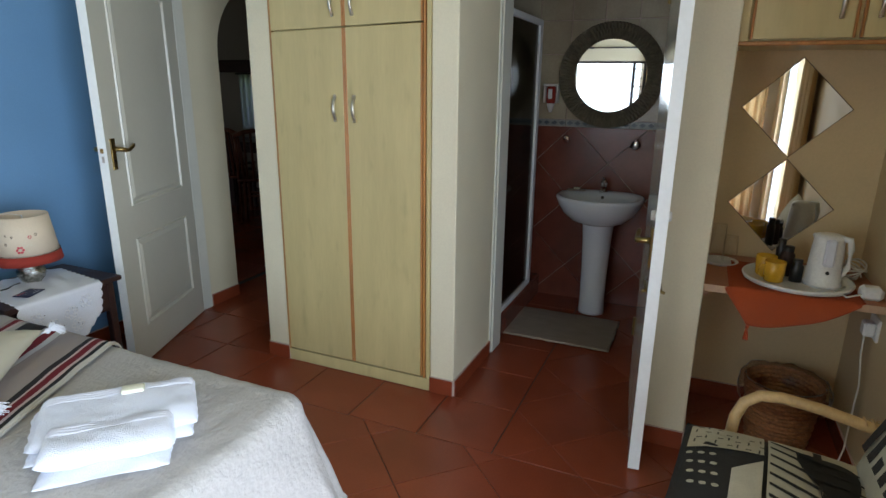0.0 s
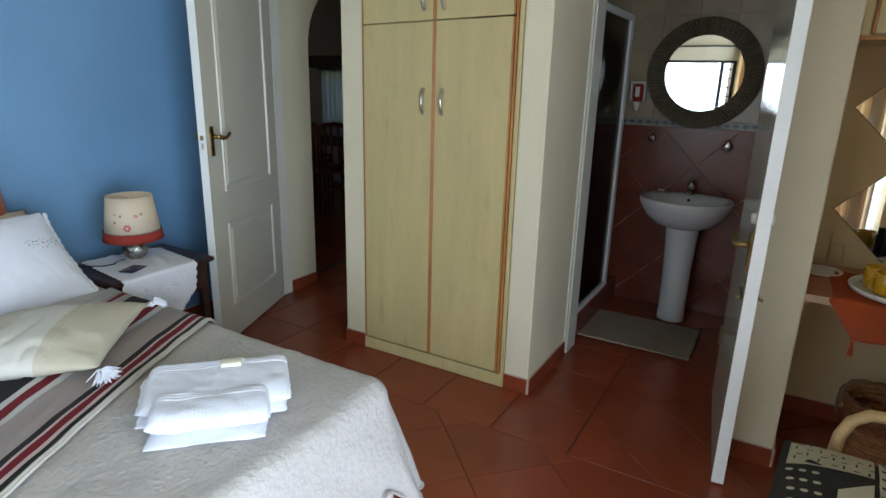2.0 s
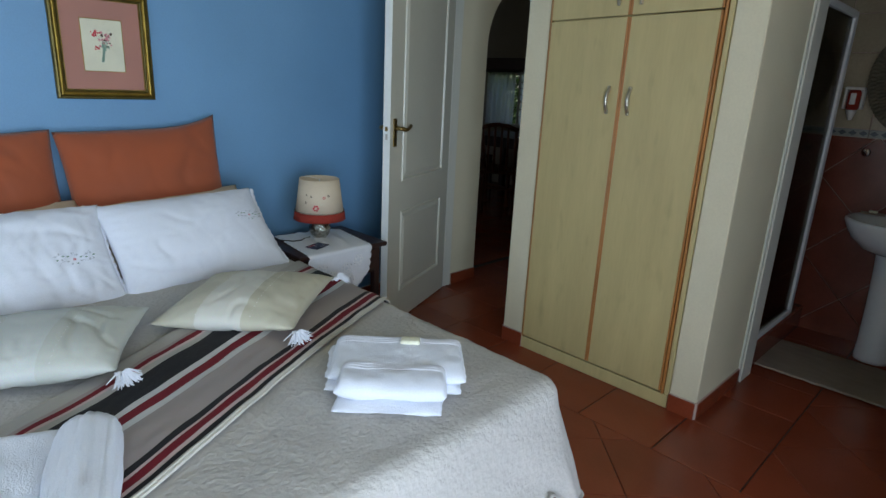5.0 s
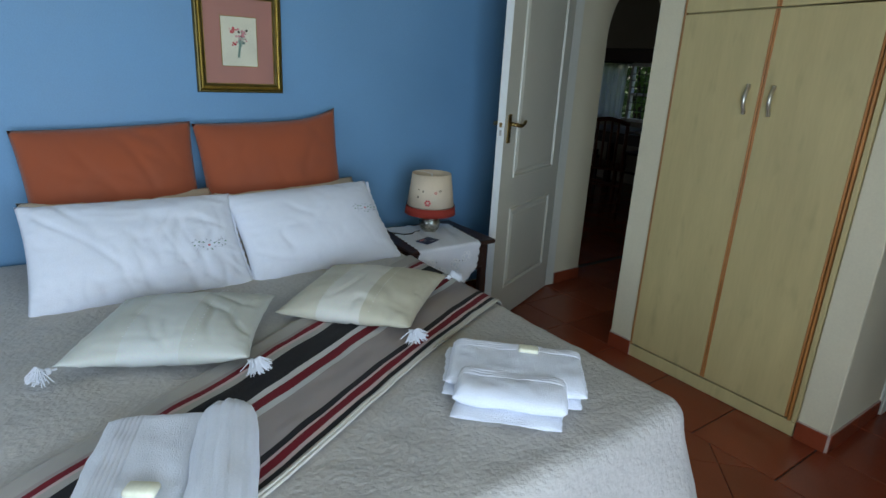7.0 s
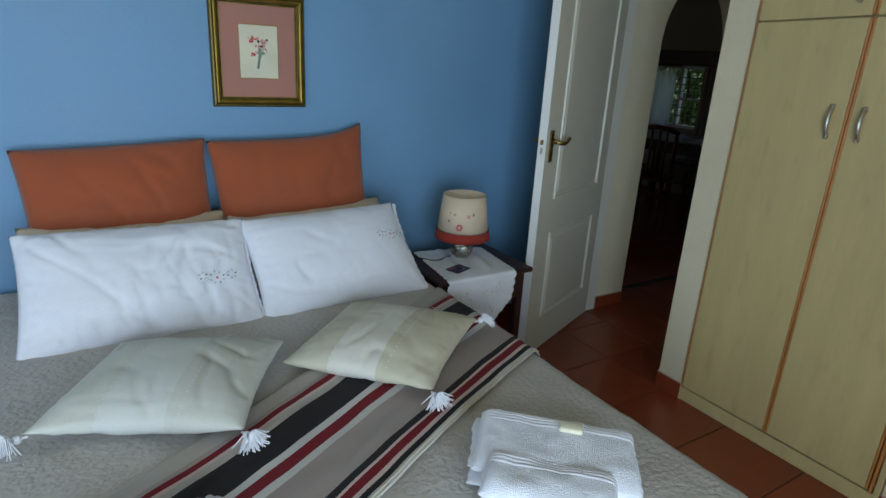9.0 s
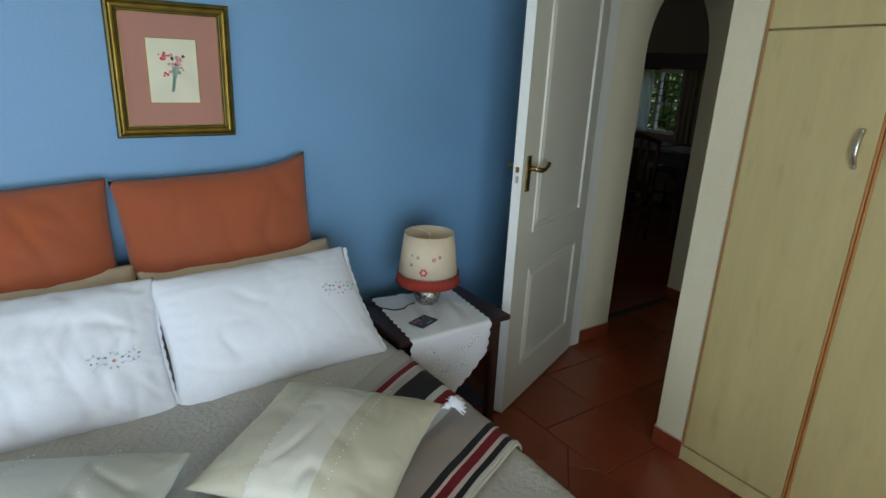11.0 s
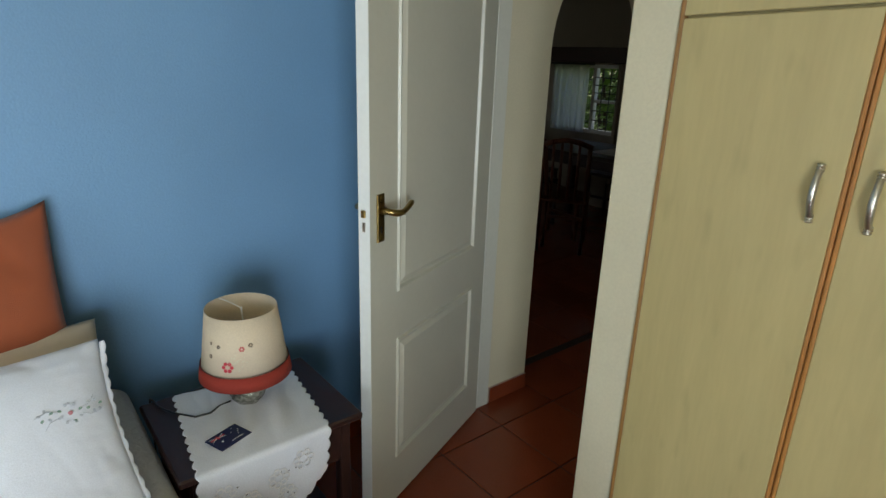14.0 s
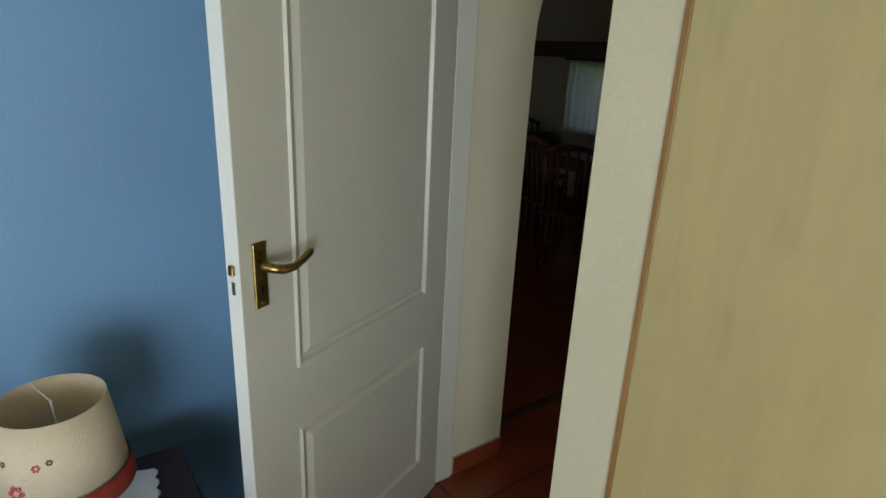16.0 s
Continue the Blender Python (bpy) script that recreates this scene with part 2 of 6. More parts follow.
M = dict(
    blue=mat("blue_paint", (0.145, 0.30, 0.495), 0.55, 0.05, 2.0, 0.05, 160, fine=0.03),
    cream=mat("cream_plaster", (0.65, 0.595, 0.435), 0.7, 0.05, 2.5, 0.06, 120, fine=0.03),
    ivory=mat("ivory_niche_paint", (0.62, 0.475, 0.27), 0.6, 0.05, 2.5, 0.05, 120, fine=0.03),
    ceiling=mat("cream_ceiling_paint", (0.58, 0.50, 0.29), 0.8, 0.04, 3, 0.04),
    terra=mat("terracotta_tile", (0.225, 0.046, 0.019), 0.25, 0.09, 3.5, 0.02, 130, each=0.09, fine=0.05, patchy=0.05),
    grout=mat("dark_grout", (0.055, 0.025, 0.015), 0.9, 0.2, 20, 0.2, 150),
    pale_grout=mat("pale_grout", (0.48, 0.36, 0.30), 0.9, 0.1, 20, 0.2, 150),
    door=mat("white_door_enamel", (0.57, 0.56, 0.475), 0.30, 0.03, 3, 0.015, 60, fine=0.015, patchy=0.02),
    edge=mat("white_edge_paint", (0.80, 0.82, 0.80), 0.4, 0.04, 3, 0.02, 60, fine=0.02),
    frame=mat("ivory_frame_enamel", (0.62, 0.62, 0.55), 0.4, 0.04, 3, 0.02, 60, fine=0.02),
    maple=mat("pale_maple_laminate", (0.495, 0.405, 0.192), 0.40, 0.08, 1.6, 0.010, 14, stretch=(7, 7, 0.9), fine=0.03, patchy=0.05, smudge=0.13),
    oak=mat("honey_wood_edge", (0.40, 0.17, 0.045), 0.4, 0.2, 5, 0.03, 40, stretch=(6, 6, 0.6), fine=0.1),
    dull_oak=mat("dull_wood_edge", (0.34, 0.170, 0.052), 0.5, 0.2, 5, 0.03, 40, stretch=(6, 6, 0.6), fine=0.1),
    nickel=mat("brushed_nickel", (0.55, 0.53, 0.47), 0.32, 0.08, 20, 0.02, 200, metal=1.0),
    chrome=mat("chrome", (0.75, 0.76, 0.78), 0.12, 0.03, 10, 0.0, metal=1.0),
    brass=mat("aged_brass", (0.34, 0.24, 0.09), 0.3, 0.2, 30, 0.03, 120, metal=1.0),
    darkwood=mat("dark_mahogany", (0.030, 0.010, 0.008), 0.48, 0.3, 6, 0.03, 60, stretch=(1, 6, 6), fine=0.15),
    teak=mat("red_brown_wood", (0.12, 0.035, 0.015), 0.3, 0.3, 6, 0.03, 60, stretch=(6, 6, 1), fine=0.15),
    gold=mat("gilded_wood", (0.30, 0.20, 0.035), 0.34, 0.25, 25, 0.06, 90, metal=0.75),
    olive=mat("olive_gilt_edge", (0.10, 0.075, 0.015), 0.4, 0.25, 25, 0.06, 90, metal=0.6),
    pinkmat=mat("pink_mount_board", (0.40, 0.19, 0.15), 0.8, 0.05, 10, 0.03, 300),
    paper=mat("cream_paper", (0.66, 0.64, 0.50), 0.8, 0.06, 10, 0.03, 300),
    orange=mat("rust_orange_cotton", (0.31, 0.070, 0.023), 0.85, 0.08, 5, 0.10, 420, sheen=0.2),
    linen=mat("white_cotton", (0.78, 0.81, 0.90), 0.8, 0.03, 4, 0.05, 420, sheen=0.1),
    beige_linen=mat("beige_cotton", (0.62, 0.52, 0.40), 0.85, 0.06, 5, 0.10, 420),
    cover=mat("stone_grey_bedspread", (0.465, 0.445, 0.42), 0.9, 0.05, 5, 0.36, 66, stretch=(1.15, 0.9, 1), sheen=0.15, fine=0.05, relief=0.006),
    throw_edge=mat("cream_throw_edge", (0.60, 0.575, 0.51), 0.9, 0.05, 6, 0.2, 200),
    valance=mat("white_valance", (0.72, 0.70, 0.66), 0.85, 0.05, 5, 0.08, 300),
    towel=mat("white_terry", (0.80, 0.835, 0.93), 0.95, 0.03, 8, 0.6, 330, sheen=0.3, fine=0.04),
    towel_band=mat("white_towel_band", (0.74, 0.76, 0.84), 0.8, 0.03, 8, 0.15, 500, fine=0.03),
    soap=mat("wrapped_soap", (0.78, 0.77, 0.60), 0.35, 0.05, 20, 0.03, 100),
    lace=mat("white_lace", (0.76, 0.78, 0.84), 0.85, 0.03, 12, 0.10, 300),
    stitch=mat("white_embroidery", (0.88, 0.88, 0.90), 0.7, 0.03, 12, 0.2, 400),
    stitch_grey=mat("grey_embroidery", (0.50, 0.53, 0.60), 0.8, 0.1, 30, 0.2, 400),
    stitch_rose=mat("rose_embroidery", (0.62, 0.25, 0.28), 0.8, 0.1, 30, 0.2, 400),
    stitch_green=mat("green_embroidery", (0.22, 0.34, 0.28), 0.8, 0.1, 30, 0.2, 400),
    shade=mat("parchment_shade", (0.66, 0.55, 0.41), 0.8, 0.05, 8, 0.1, 300),
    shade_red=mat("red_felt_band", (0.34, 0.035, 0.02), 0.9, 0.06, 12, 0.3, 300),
    petal=mat("red_petal_print", (0.55, 0.05, 0.07), 0.7, 0.2, 60, 0.05),
    dark=mat("dark_brown_print", (0.04, 0.02, 0.015), 0.7, 0.2, 60, 0.05),
    pewter=mat("mottled_mirror_glass", (0.40, 0.39, 0.34), 0.14, 0.6, 70, 0.6, 110, metal=1.0, fine=0.5),
    black=mat("black_plastic", (0.012, 0.012, 0.013), 0.4, 0.1, 20, 0.02),
    navy=mat("navy_card", (0.012, 0.02, 0.07), 0.35, 0.1, 20, 0.02),
    white=mat("white_plastic", (0.74, 0.74, 0.72), 0.35, 0.04, 10, 0.02),
    flag_red=mat("red_print", (0.55, 0.03, 0.05), 0.4, 0.05, 20, 0),
    ceramic=mat("white_ceramic", (0.70, 0.74, 0.80), 0.1, 0.02, 4, 0.0, coat=0.5, fine=0.01),
    bath_red=mat("dark_red_wall_tile", (0.17, 0.045, 0.028), 0.24, 0.2, 8, 0.03, 90, each=0.08),
    bath_cream=mat("buff_wall_tile", (0.39, 0.335, 0.235), 0.24, 0.1, 6, 0.03, 90, each=0.05),
    border=mat("border_tile_base", (0.25, 0.27, 0.26), 0.3, 0.1, 20, 0.03),
    border_fig=mat("border_tile_figure", (0.06, 0.08, 0.11), 0.3, 0.1, 20, 0.03),
    mat_grey=mat("beige_bath_mat", (0.29, 0.235, 0.19), 0.95, 0.12, 10, 0.7, 200, stretch=(1, 3, 1)),
    seagrass=mat("woven_seagrass", (0.175, 0.155, 0.110), 0.75, 0.25, 30, 0.3, 160, fine=0.2),
    cane=mat("cane", (0.52, 0.34, 0.15), 0.35, 0.15, 12, 0.04, 80, fine=0.1),
    wicker=mat("brown_wicker", (0.32, 0.14, 0.055), 0.6, 0.3, 30, 0.4, 120, fine=0.2),
    fab_dark=mat("black_print_cloth", (0.022, 0.020, 0.017), 0.9, 0.15, 20, 0.2, 300),
    fab_cream=mat("cream_print_cloth", (0.50, 0.46, 0.34), 0.9, 0.08, 20, 0.2, 300),
    yellow=mat("yellow_glaze", (0.62, 0.34, 0.02), 0.2, 0.08, 12, 0.02, coat=0.4),
    shelf=mat("salmon_shelf_laminate", (0.42, 0.155, 0.07), 0.4, 0.08, 8, 0.02, 80),
    shelf_edge=mat("pale_shelf_edge", (0.52, 0.34, 0.22), 0.5, 0.08, 8, 0.02, 80),
    scarf=mat("orange_sheer_scarf", (0.52, 0.085, 0.018), 0.85, 0.06, 10, 0.15, 300),
    cord=mat("white_cord", (0.66, 0.64, 0.58), 0.5, 0.03, 10, 0.02),
    curtain=mat("gold_curtain", (0.50, 0.33, 0.15), 0.9, 0.1, 6, 0.1, 300),
    sheer=sheer_cloth("white_sheer", (0.8, 0.82, 0.8)),
    alu=mat("white_aluminium", (0.72, 0.74, 0.75), 0.35, 0.04, 10, 0.02),
    dark_alu=mat("bronze_aluminium", (0.02, 0.02, 0.022), 0.4, 0.1, 10, 0.02),
    leaf=mat("leaf_green", (0.10, 0.20, 0.03), 0.5, 0.4, 3, 0.05, fine=0.2),
    bark=mat("bark", (0.07, 0.05, 0.035), 0.9, 0.3, 10, 0.4, 40),
    grass=mat("lawn", (0.07, 0.11, 0.03), 0.9, 0.3, 2, 0.4, 40),
    # the dining room's shade is put into this darker colour
    umber=mat("shade_darkened_wall", (0.28, 0.25, 0.20), 0.7, 0.06, 2, 0.04),
    mirror=mat("mirror_silver", (0.86, 0.87, 0.86), 0.015, 0.0, 2, 0.0, metal=1.0, fine=0.0),
    glass=glass("clear_glass"),
    smoke=glass("smoked_shower_glass", (0.46, 0.45, 0.42), 0.04, 0.22),
    liner=glass("clear_bin_liner", (0.80, 0.74, 0.70), 0.35),
    lacquer=mat("glossy_door_lacquer", (0.50, 0.485, 0.41), 0.13, 0.03, 3, 0.008, 40, fine=0.015, patchy=0.02),
)

M["scarf"].node_tree.nodes["Principled BSDF"].inputs["Alpha"].default_value = 0.70
GREY, RED, PINK, BLACK, WHITE, TAUPE = (0.50, 0.475, 0.44), (0.20, 0.006, 0.016), (0.70, 0.54, 0.52), (0.018, 0.016, 0.018), (0.70, 0.69, 0.67), (0.42, 0.365, 0.35)
M["runner"] = striped("striped_throw_weave", [
    (0, GREY), (0.113, TAUPE), (0.140, RED), (0.179, PINK), (0.197, GREY), (0.243, BLACK), (0.422, WHITE), (0.470, RED), (0.540, WHITE),
    (0.589, TAUPE), (0.805, BLACK), (0.845, PINK), (0.863, RED), (0.910, PINK), (0.930, BLACK), (0.968, WHITE)])
M["check"] = striped("cream_checked_cushion", [(0, (0.70, 0.67, 0.54)), (0.3, (0.80, 0.78, 0.70)), (0.62, (0.66, 0.62, 0.48))], 0.9, 500)
M["check_pale"] = striped("pale_cream_cushion", [(0, (0.76, 0.78, 0.72)), (0.3, (0.80, 0.83, 0.80)), (0.62, (0.75, 0.77, 0.71))], 0.9, 500)


# ---- building helpers ----
def part(name, bm, material, parent=None, label="", smooth=False):
    me = bpy.data.meshes.new(name)
    bmesh.ops.recalc_face_normals(bm, faces=bm.faces)
    if smooth:
        for f in bm.faces:
            f.smooth = True
    bm.to_mesh(me)
    bm.free()
    me.materials.append(material)
    ob = new(name, me)
    ob.parent = parent
    if label:
        ob["label"] = label
    return ob


def thing(name, label, category, loc=(0, 0, 0), rz=0.0, group="", kind=""):
    e = new(name)
    e.matrix_world = pose(*loc, 0, 0, rz)
    e.empty_display_size = 0.05
    return tagged(e, label, category, group, kind)


def structure(name, bm, material, label, category, smooth=False):
    return tagged(part(name, bm, material, None, "", smooth), label, category, "", "structure")


def box(bm, x0, x1, y0, y1, z0, z1, bevel=0.0, seg=1):
    v = [bm.verts.new((x, y, z)) for x in (x0, x1) for y in (y0, y1) for z in (z0, z1)]
    fs = [bm.faces.new([v[i] for i in q]) for q in ((0, 1, 3, 2), (4, 6, 7, 5), (0, 4, 5, 1), (2, 3, 7, 6), (0, 2, 6, 4), (1, 5, 7, 3))]
    if bevel:
        es = list({e for f in fs for e in f.edges})
        bmesh.ops.bevel(bm, geom=es, offset=bevel, segments=seg, affect="EDGES", profile=0.5)
    return bm


def boxes(*dims, bevel=0.0):
    bm = bmesh.new()
    for d in dims:
        box(bm, *d, bevel=bevel)
    return bm


def tube(bm, pts, radius, seg=8, closed=False, up=(0, 0, 1)):
    """A round rod along points; radius is one number or one a point."""
    pts = [Vector(p) for p in pts]
    n = len(pts)
    rings, up = [], Vector(up)
    for i, p in enumerate(pts):
        a, b = (pts[i - 1], pts[(i + 1) % n]) if closed else (pts[max(i - 1, 0)], pts[min(i + 1, n - 1)])
        d = (b - a).normalized()
        s = d.cross(up)
        if s.length < 1e-3:
            s = d.cross(Vector((1, 0, 0)))
        s.normalize()
        w = s.cross(d)
        r = radius[i] if isinstance(radius, (list, tuple)) else radius
        rings.append([bm.verts.new(p + r * (math.cos(k * math.tau / seg) * s + math.sin(k * math.tau / seg) * w)) for k in range(seg)])
    for i in range(n if closed else n - 1):
        a, b = rings[i], rings[(i + 1) % n]
        for k in range(seg):
            bm.faces.new((a[k], a[(k + 1) % seg], b[(k + 1) % seg], b[k]))
    if not closed:
        bm.faces.new(rings[0])
        bm.faces.new(rings[-1])
    return bm


def lathe(bm, profile, seg=32, centre=(0, 0, 0), sx=1.0, sy=1.0):
    """Turns a profile of (radius, height) round the vertical."""
    cx, cy, cz = centre
    rings = []
    for r, z in profile:
        rings.append([bm.verts.new((cx + sx * r * math.cos(k * math.tau / seg), cy + sy * r * math.sin(k * math.tau / seg), cz + z)) for k in range(seg)])
    for a, b in zip(rings, rings[1:]):
        for k in range(seg):
            bm.faces.new((a[k], a[(k + 1) % seg], b[(k + 1) % seg], b[k]))
    return bm


def sheet(nu, nv, f, uv=False):
    """A grid surface from f(u, v), u and v from 0 to 1."""
    bm = bmesh.new()
    vs = [[bm.verts.new(f(i / nu, j / nv)) for j in range(nv + 1)] for i in range(nu + 1)]
    lay = bm.loops.layers.uv.new("UVMap") if uv else None
    for i in range(nu):
        for j in range(nv):
            fc = bm.faces.new((vs[i][j], vs[i + 1][j], vs[i + 1][j + 1], vs[i][j + 1]))
            if uv:
                for lp, (a, b) in zip(fc.loops, ((i, j), (i + 1, j), (i + 1, j + 1), (i, j + 1))):
                    lp[lay].uv = (a / nu, b / nv)
    return bm


def thicken(ob, t, offset=-1.0):
    md = ob.modifiers.new("solid", "SOLIDIFY")
    md.thickness, md.offset = t, offset
    return ob


def disc(bm, c, n, r, seg=12):
    """A flat round plate facing n."""
    c, n = Vector(c), Vector(n).normalized()
    s = n.orthogonal().normalized()
    w = n.cross(s)
    bm.faces.new([bm.verts.new(c + r * (math.cos(k * math.tau / seg) * s + math.sin(k * math.tau / seg) * w)) for k in range(seg)])
    return bm


def ball(bm, c, r, seg=10, sz=1.0):
    lathe(bm, [(max(1e-4, r * math.sin(a * math.pi / seg)), -sz * r * math.cos(a * math.pi / seg)) for a in range(seg + 1)], seg * 2, c)
    return bm


def fill_clip(pts, a, b, c):
    """Keeps of a polygon the side where a*x + b*y <= c."""
    out = []
    for p, q in zip(pts, pts[1:] + pts[:1]):
        dp, dq = a * p[0] + b * p[1] - c, a * q[0] + b * q[1] - c
        if dp <= 0:
            out.append(p)
        if (dp < 0 < dq) or (dq < 0 < dp):
            k = dp / (dp - dq)
            out.append((p[0] + k * (q[0] - p[0]), p[1] + k * (q[1] - p[1])))
    return out


def prism(bm, pts, to3, h0, h1, chamfer=0.0015):
    """A flat plate over a polygon: to3(x, y, h) places a point at height h."""
    if len(pts) < 3:
        return bm
    cx, cy = sum(p[0] for p in pts) / len(pts), sum(p[1] for p in pts) / len(pts)

    def inset(p, d):
        dx, dy = cx - p[0], cy - p[1]
        s = math.hypot(dx, dy) or 1
        return p[0] + dx / s * d, p[1] + dy / s * d

    lo = [bm.verts.new(to3(*p, h0)) for p in pts]
    mid = [bm.verts.new(to3(*p, h1 - chamfer)) for p in pts]
    top = [bm.verts.new(to3(*inset(p, chamfer * 1.4), h1)) for p in pts]
    n = len(pts)
    for a, b in ((lo, mid), (mid, top)):
        for k in range(n):
            bm.faces.new((a[k], a[(k + 1) % n], b[(k + 1) % n], b[k]))
    bm.faces.new(top)
    return bm


# ---- structure ----
H = 2.55
floor = structure("floor", boxes((-8.6, 0.78, -1.76, 6.36, -0.12, -0.004)), M["grout"], "dark grout bed under terracotta floor tiles", "floor")
structure("ceiling", boxes((-8.6, 0.78, -1.76, 6.36, H, H + 0.1)), M["ceiling"], "plain cream painted ceiling", "ceiling")
structure("ground", boxes((-60, 60, -60, 60, -0.35, -0.2)), M["grass"], "lawn around the house", "ground")

structure("wall_west", boxes((-3.15, -2.995, -1.6, 2.47, 0, H)), M["blue"], "smooth wall painted mid blue behind the bed", "wall")
structure("wall_south", boxes((-3.15, -2.32, -1.75, -1.6, 0, H), (-0.42, 0.62, -1.75, -1.6, 0, H), (-2.32, -0.42, -1.75, -1.6, 0, 0.88), (-2.32, -0.42, -1.75, -1.6, 1.77, H)), M["cream"], "cream plaster wall around the wide window", "wall")
structure("wall_east", boxes((0.62, 0.77, -1.75, -1.25, 0, H), (0.62, 0.77, 0.60, 2.79, 0, H), (0.62, 0.77, -1.25, 0.60, 2.1, H)), M["ivory"], "ivory plaster wall beside the dressing shelf", "wall")
structure("wall_niche", boxes((-0.18, 0.62, 2.67, 2.79, 0, H)), M["ivory"], "ivory plaster back of the dressing niche", "wall")
structure("wall_pilaster", boxes((-0.135, 0.03, 2.15, 2.669, 0, H), bevel=0.004), M["cream"], "cream plaster pilaster beside the bathroom door", "wall")
structure("wall_bath_lintel", boxes((-0.955, -0.19, 2.67, 2.79, 2.08, H)), M["cream"], "cream plaster over the bathroom doorway", "wall")
structure("wall_pier_right", boxes((-1.093, -0.974, 2.144, 2.79, 0, H), bevel=0.004), M["cream"], "cream plaster pier between wardrobe and bathroom", "wall")
structure("wall_pier_left", boxes((-2.041, -1.909, 2.144, 4.6, 0, H), bevel=0.004), M["cream"], "cream plaster pier between wardrobe and passage", "wall")
structure("wall_wardrobe_back", boxes((-1.909, -1.093, 2.74, 2.79, 0, H)), M["cream"], "plaster wall behind the wardrobe", "wall")
structure("wall_door", boxes((-2.995, -2.875, 2.47, 2.60, 0, H), (-2.875, -2.041, 2.47, 2.60, 2.08, H)), M["cream"], "cream plaster wall over the bedroom doorway", "wall")
structure("wall_passage_end", boxes((-3.04, -1.918, 4.6, 4.72, 0, H)), M["cream"], "cream plaster wall closing the passage", "wall")

# side wall of the passage with its round arch, y from 2.785 to 3.625
bm = bmesh.new()
box(bm, -3.04, -2.85, 2.537, 2.785, 0, H)
box(bm, -3.04, -2.85, 3.625, 4.6, 0, H)
spring, rad, mid_y, n = 1.58, 0.42, 3.205, 24
arc = [(mid_y - rad * math.cos(math.pi * k / n), spring + 0.44 * math.sin(math.pi * k / n)) for k in range(n + 1)]
for (ya, za), (yb, zb) in zip(arc, arc[1:]):
    q = [[bm.verts.new((x, y, z)) for x in (-2.85, -3.04)] for y, z in ((ya, za), (yb, zb), (yb, H), (ya, H))]
    bm.faces.new([p[0] for p in q])
    bm.faces.new([p[1] for p in q])
    bm.faces.new((q[0][0], q[0][1], q[1][1], q[1][0]))
bmesh.ops.remove_doubles(bm, verts=bm.verts, dist=1e-5)
structure("wall_arch", bm, M["cream"], "cream plaster wall with a round-headed arch", "wall")

# bathroom shell
structure("wall_bath_back", boxes((-2.0, 0.62, 3.725, 3.85, 0, H)), M["pale_grout"], "tiled bathroom wall behind the basin", "wall")
structure("wall_bath_right", boxes((0.50, 0.62, 2.79, 3.725, 0, H)), M["bath_red"], "bathroom side wall", "wall")
structure("wall_shower", boxes((-1.918, -1.86, 2.79, 3.725, 0, H)), M["bath_red"], "dark tiled wall inside the shower", "wall")

# dining room shell, the room's dimness put into its wall colour
structure("wall_dining_window", boxes((-8.6, -5.80, 6.2, 6.36, 0, H), (-4.80, -2.0, 6.2, 6.36, 0, H), (-5.80, -4.80, 6.2, 6.36, 0, 0.79), (-5.80, -4.80, 6.2, 6.36, 1.52, H)), M["umber"], "plaster wall around the dining window, coloured dark for the dim room", "wall")
structure("wall_dining_south", boxes((-8.6, -7.2, 1.2, 1.35, 0, H), (-6.0, -3.15, 1.2, 1.35, 0, H), (-7.2, -6.0, 1.2, 1.35, 0, 0.9), (-7.2, -6.0, 1.2, 1.35, 1.9, H)), M["umber"], "plaster wall of the dining room, coloured dark for the dim room", "wall")
structure("wall_dining_west", boxes((-8.6, -8.45, 1.35, 6.2, 0, H)), M["umber"], "plaster wall of the dining room, coloured dark for the dim room", "wall")
structure("wall_dining_east", boxes((-2.15, -2.05, 4.72, 6.2, 0, H)), M["umber"], "plaster wall of the dining room, coloured dark for the dim room", "wall")

# door frame of the bedroom, with its stop
structure("door_frame", boxes((-2.875, -2.838, 2.462, 2.535, 0, 2.08), (-2.838, -2.043, 2.462, 2.535, 2.045, 2.08), (-2.079, -2.043, 2.462, 2.535, 0, 2.045), bevel=0.003), M["frame"], "white painted steel door frame of the bedroom", "door frame")
structure("bath_door_frame", boxes((-0.984, -0.966, 2.645, 2.71, 0, 2.1), (-0.966, -0.957, 2.662, 2.80, 0, 2.1), (-0.966, -0.21, 2.655, 2.80, 2.05, 2.1), (-0.21, -0.182, 2.662, 2.80, 0, 2.05), bevel=0.003), M["frame"], "white painted steel frame of the bathroom doorway", "door frame")


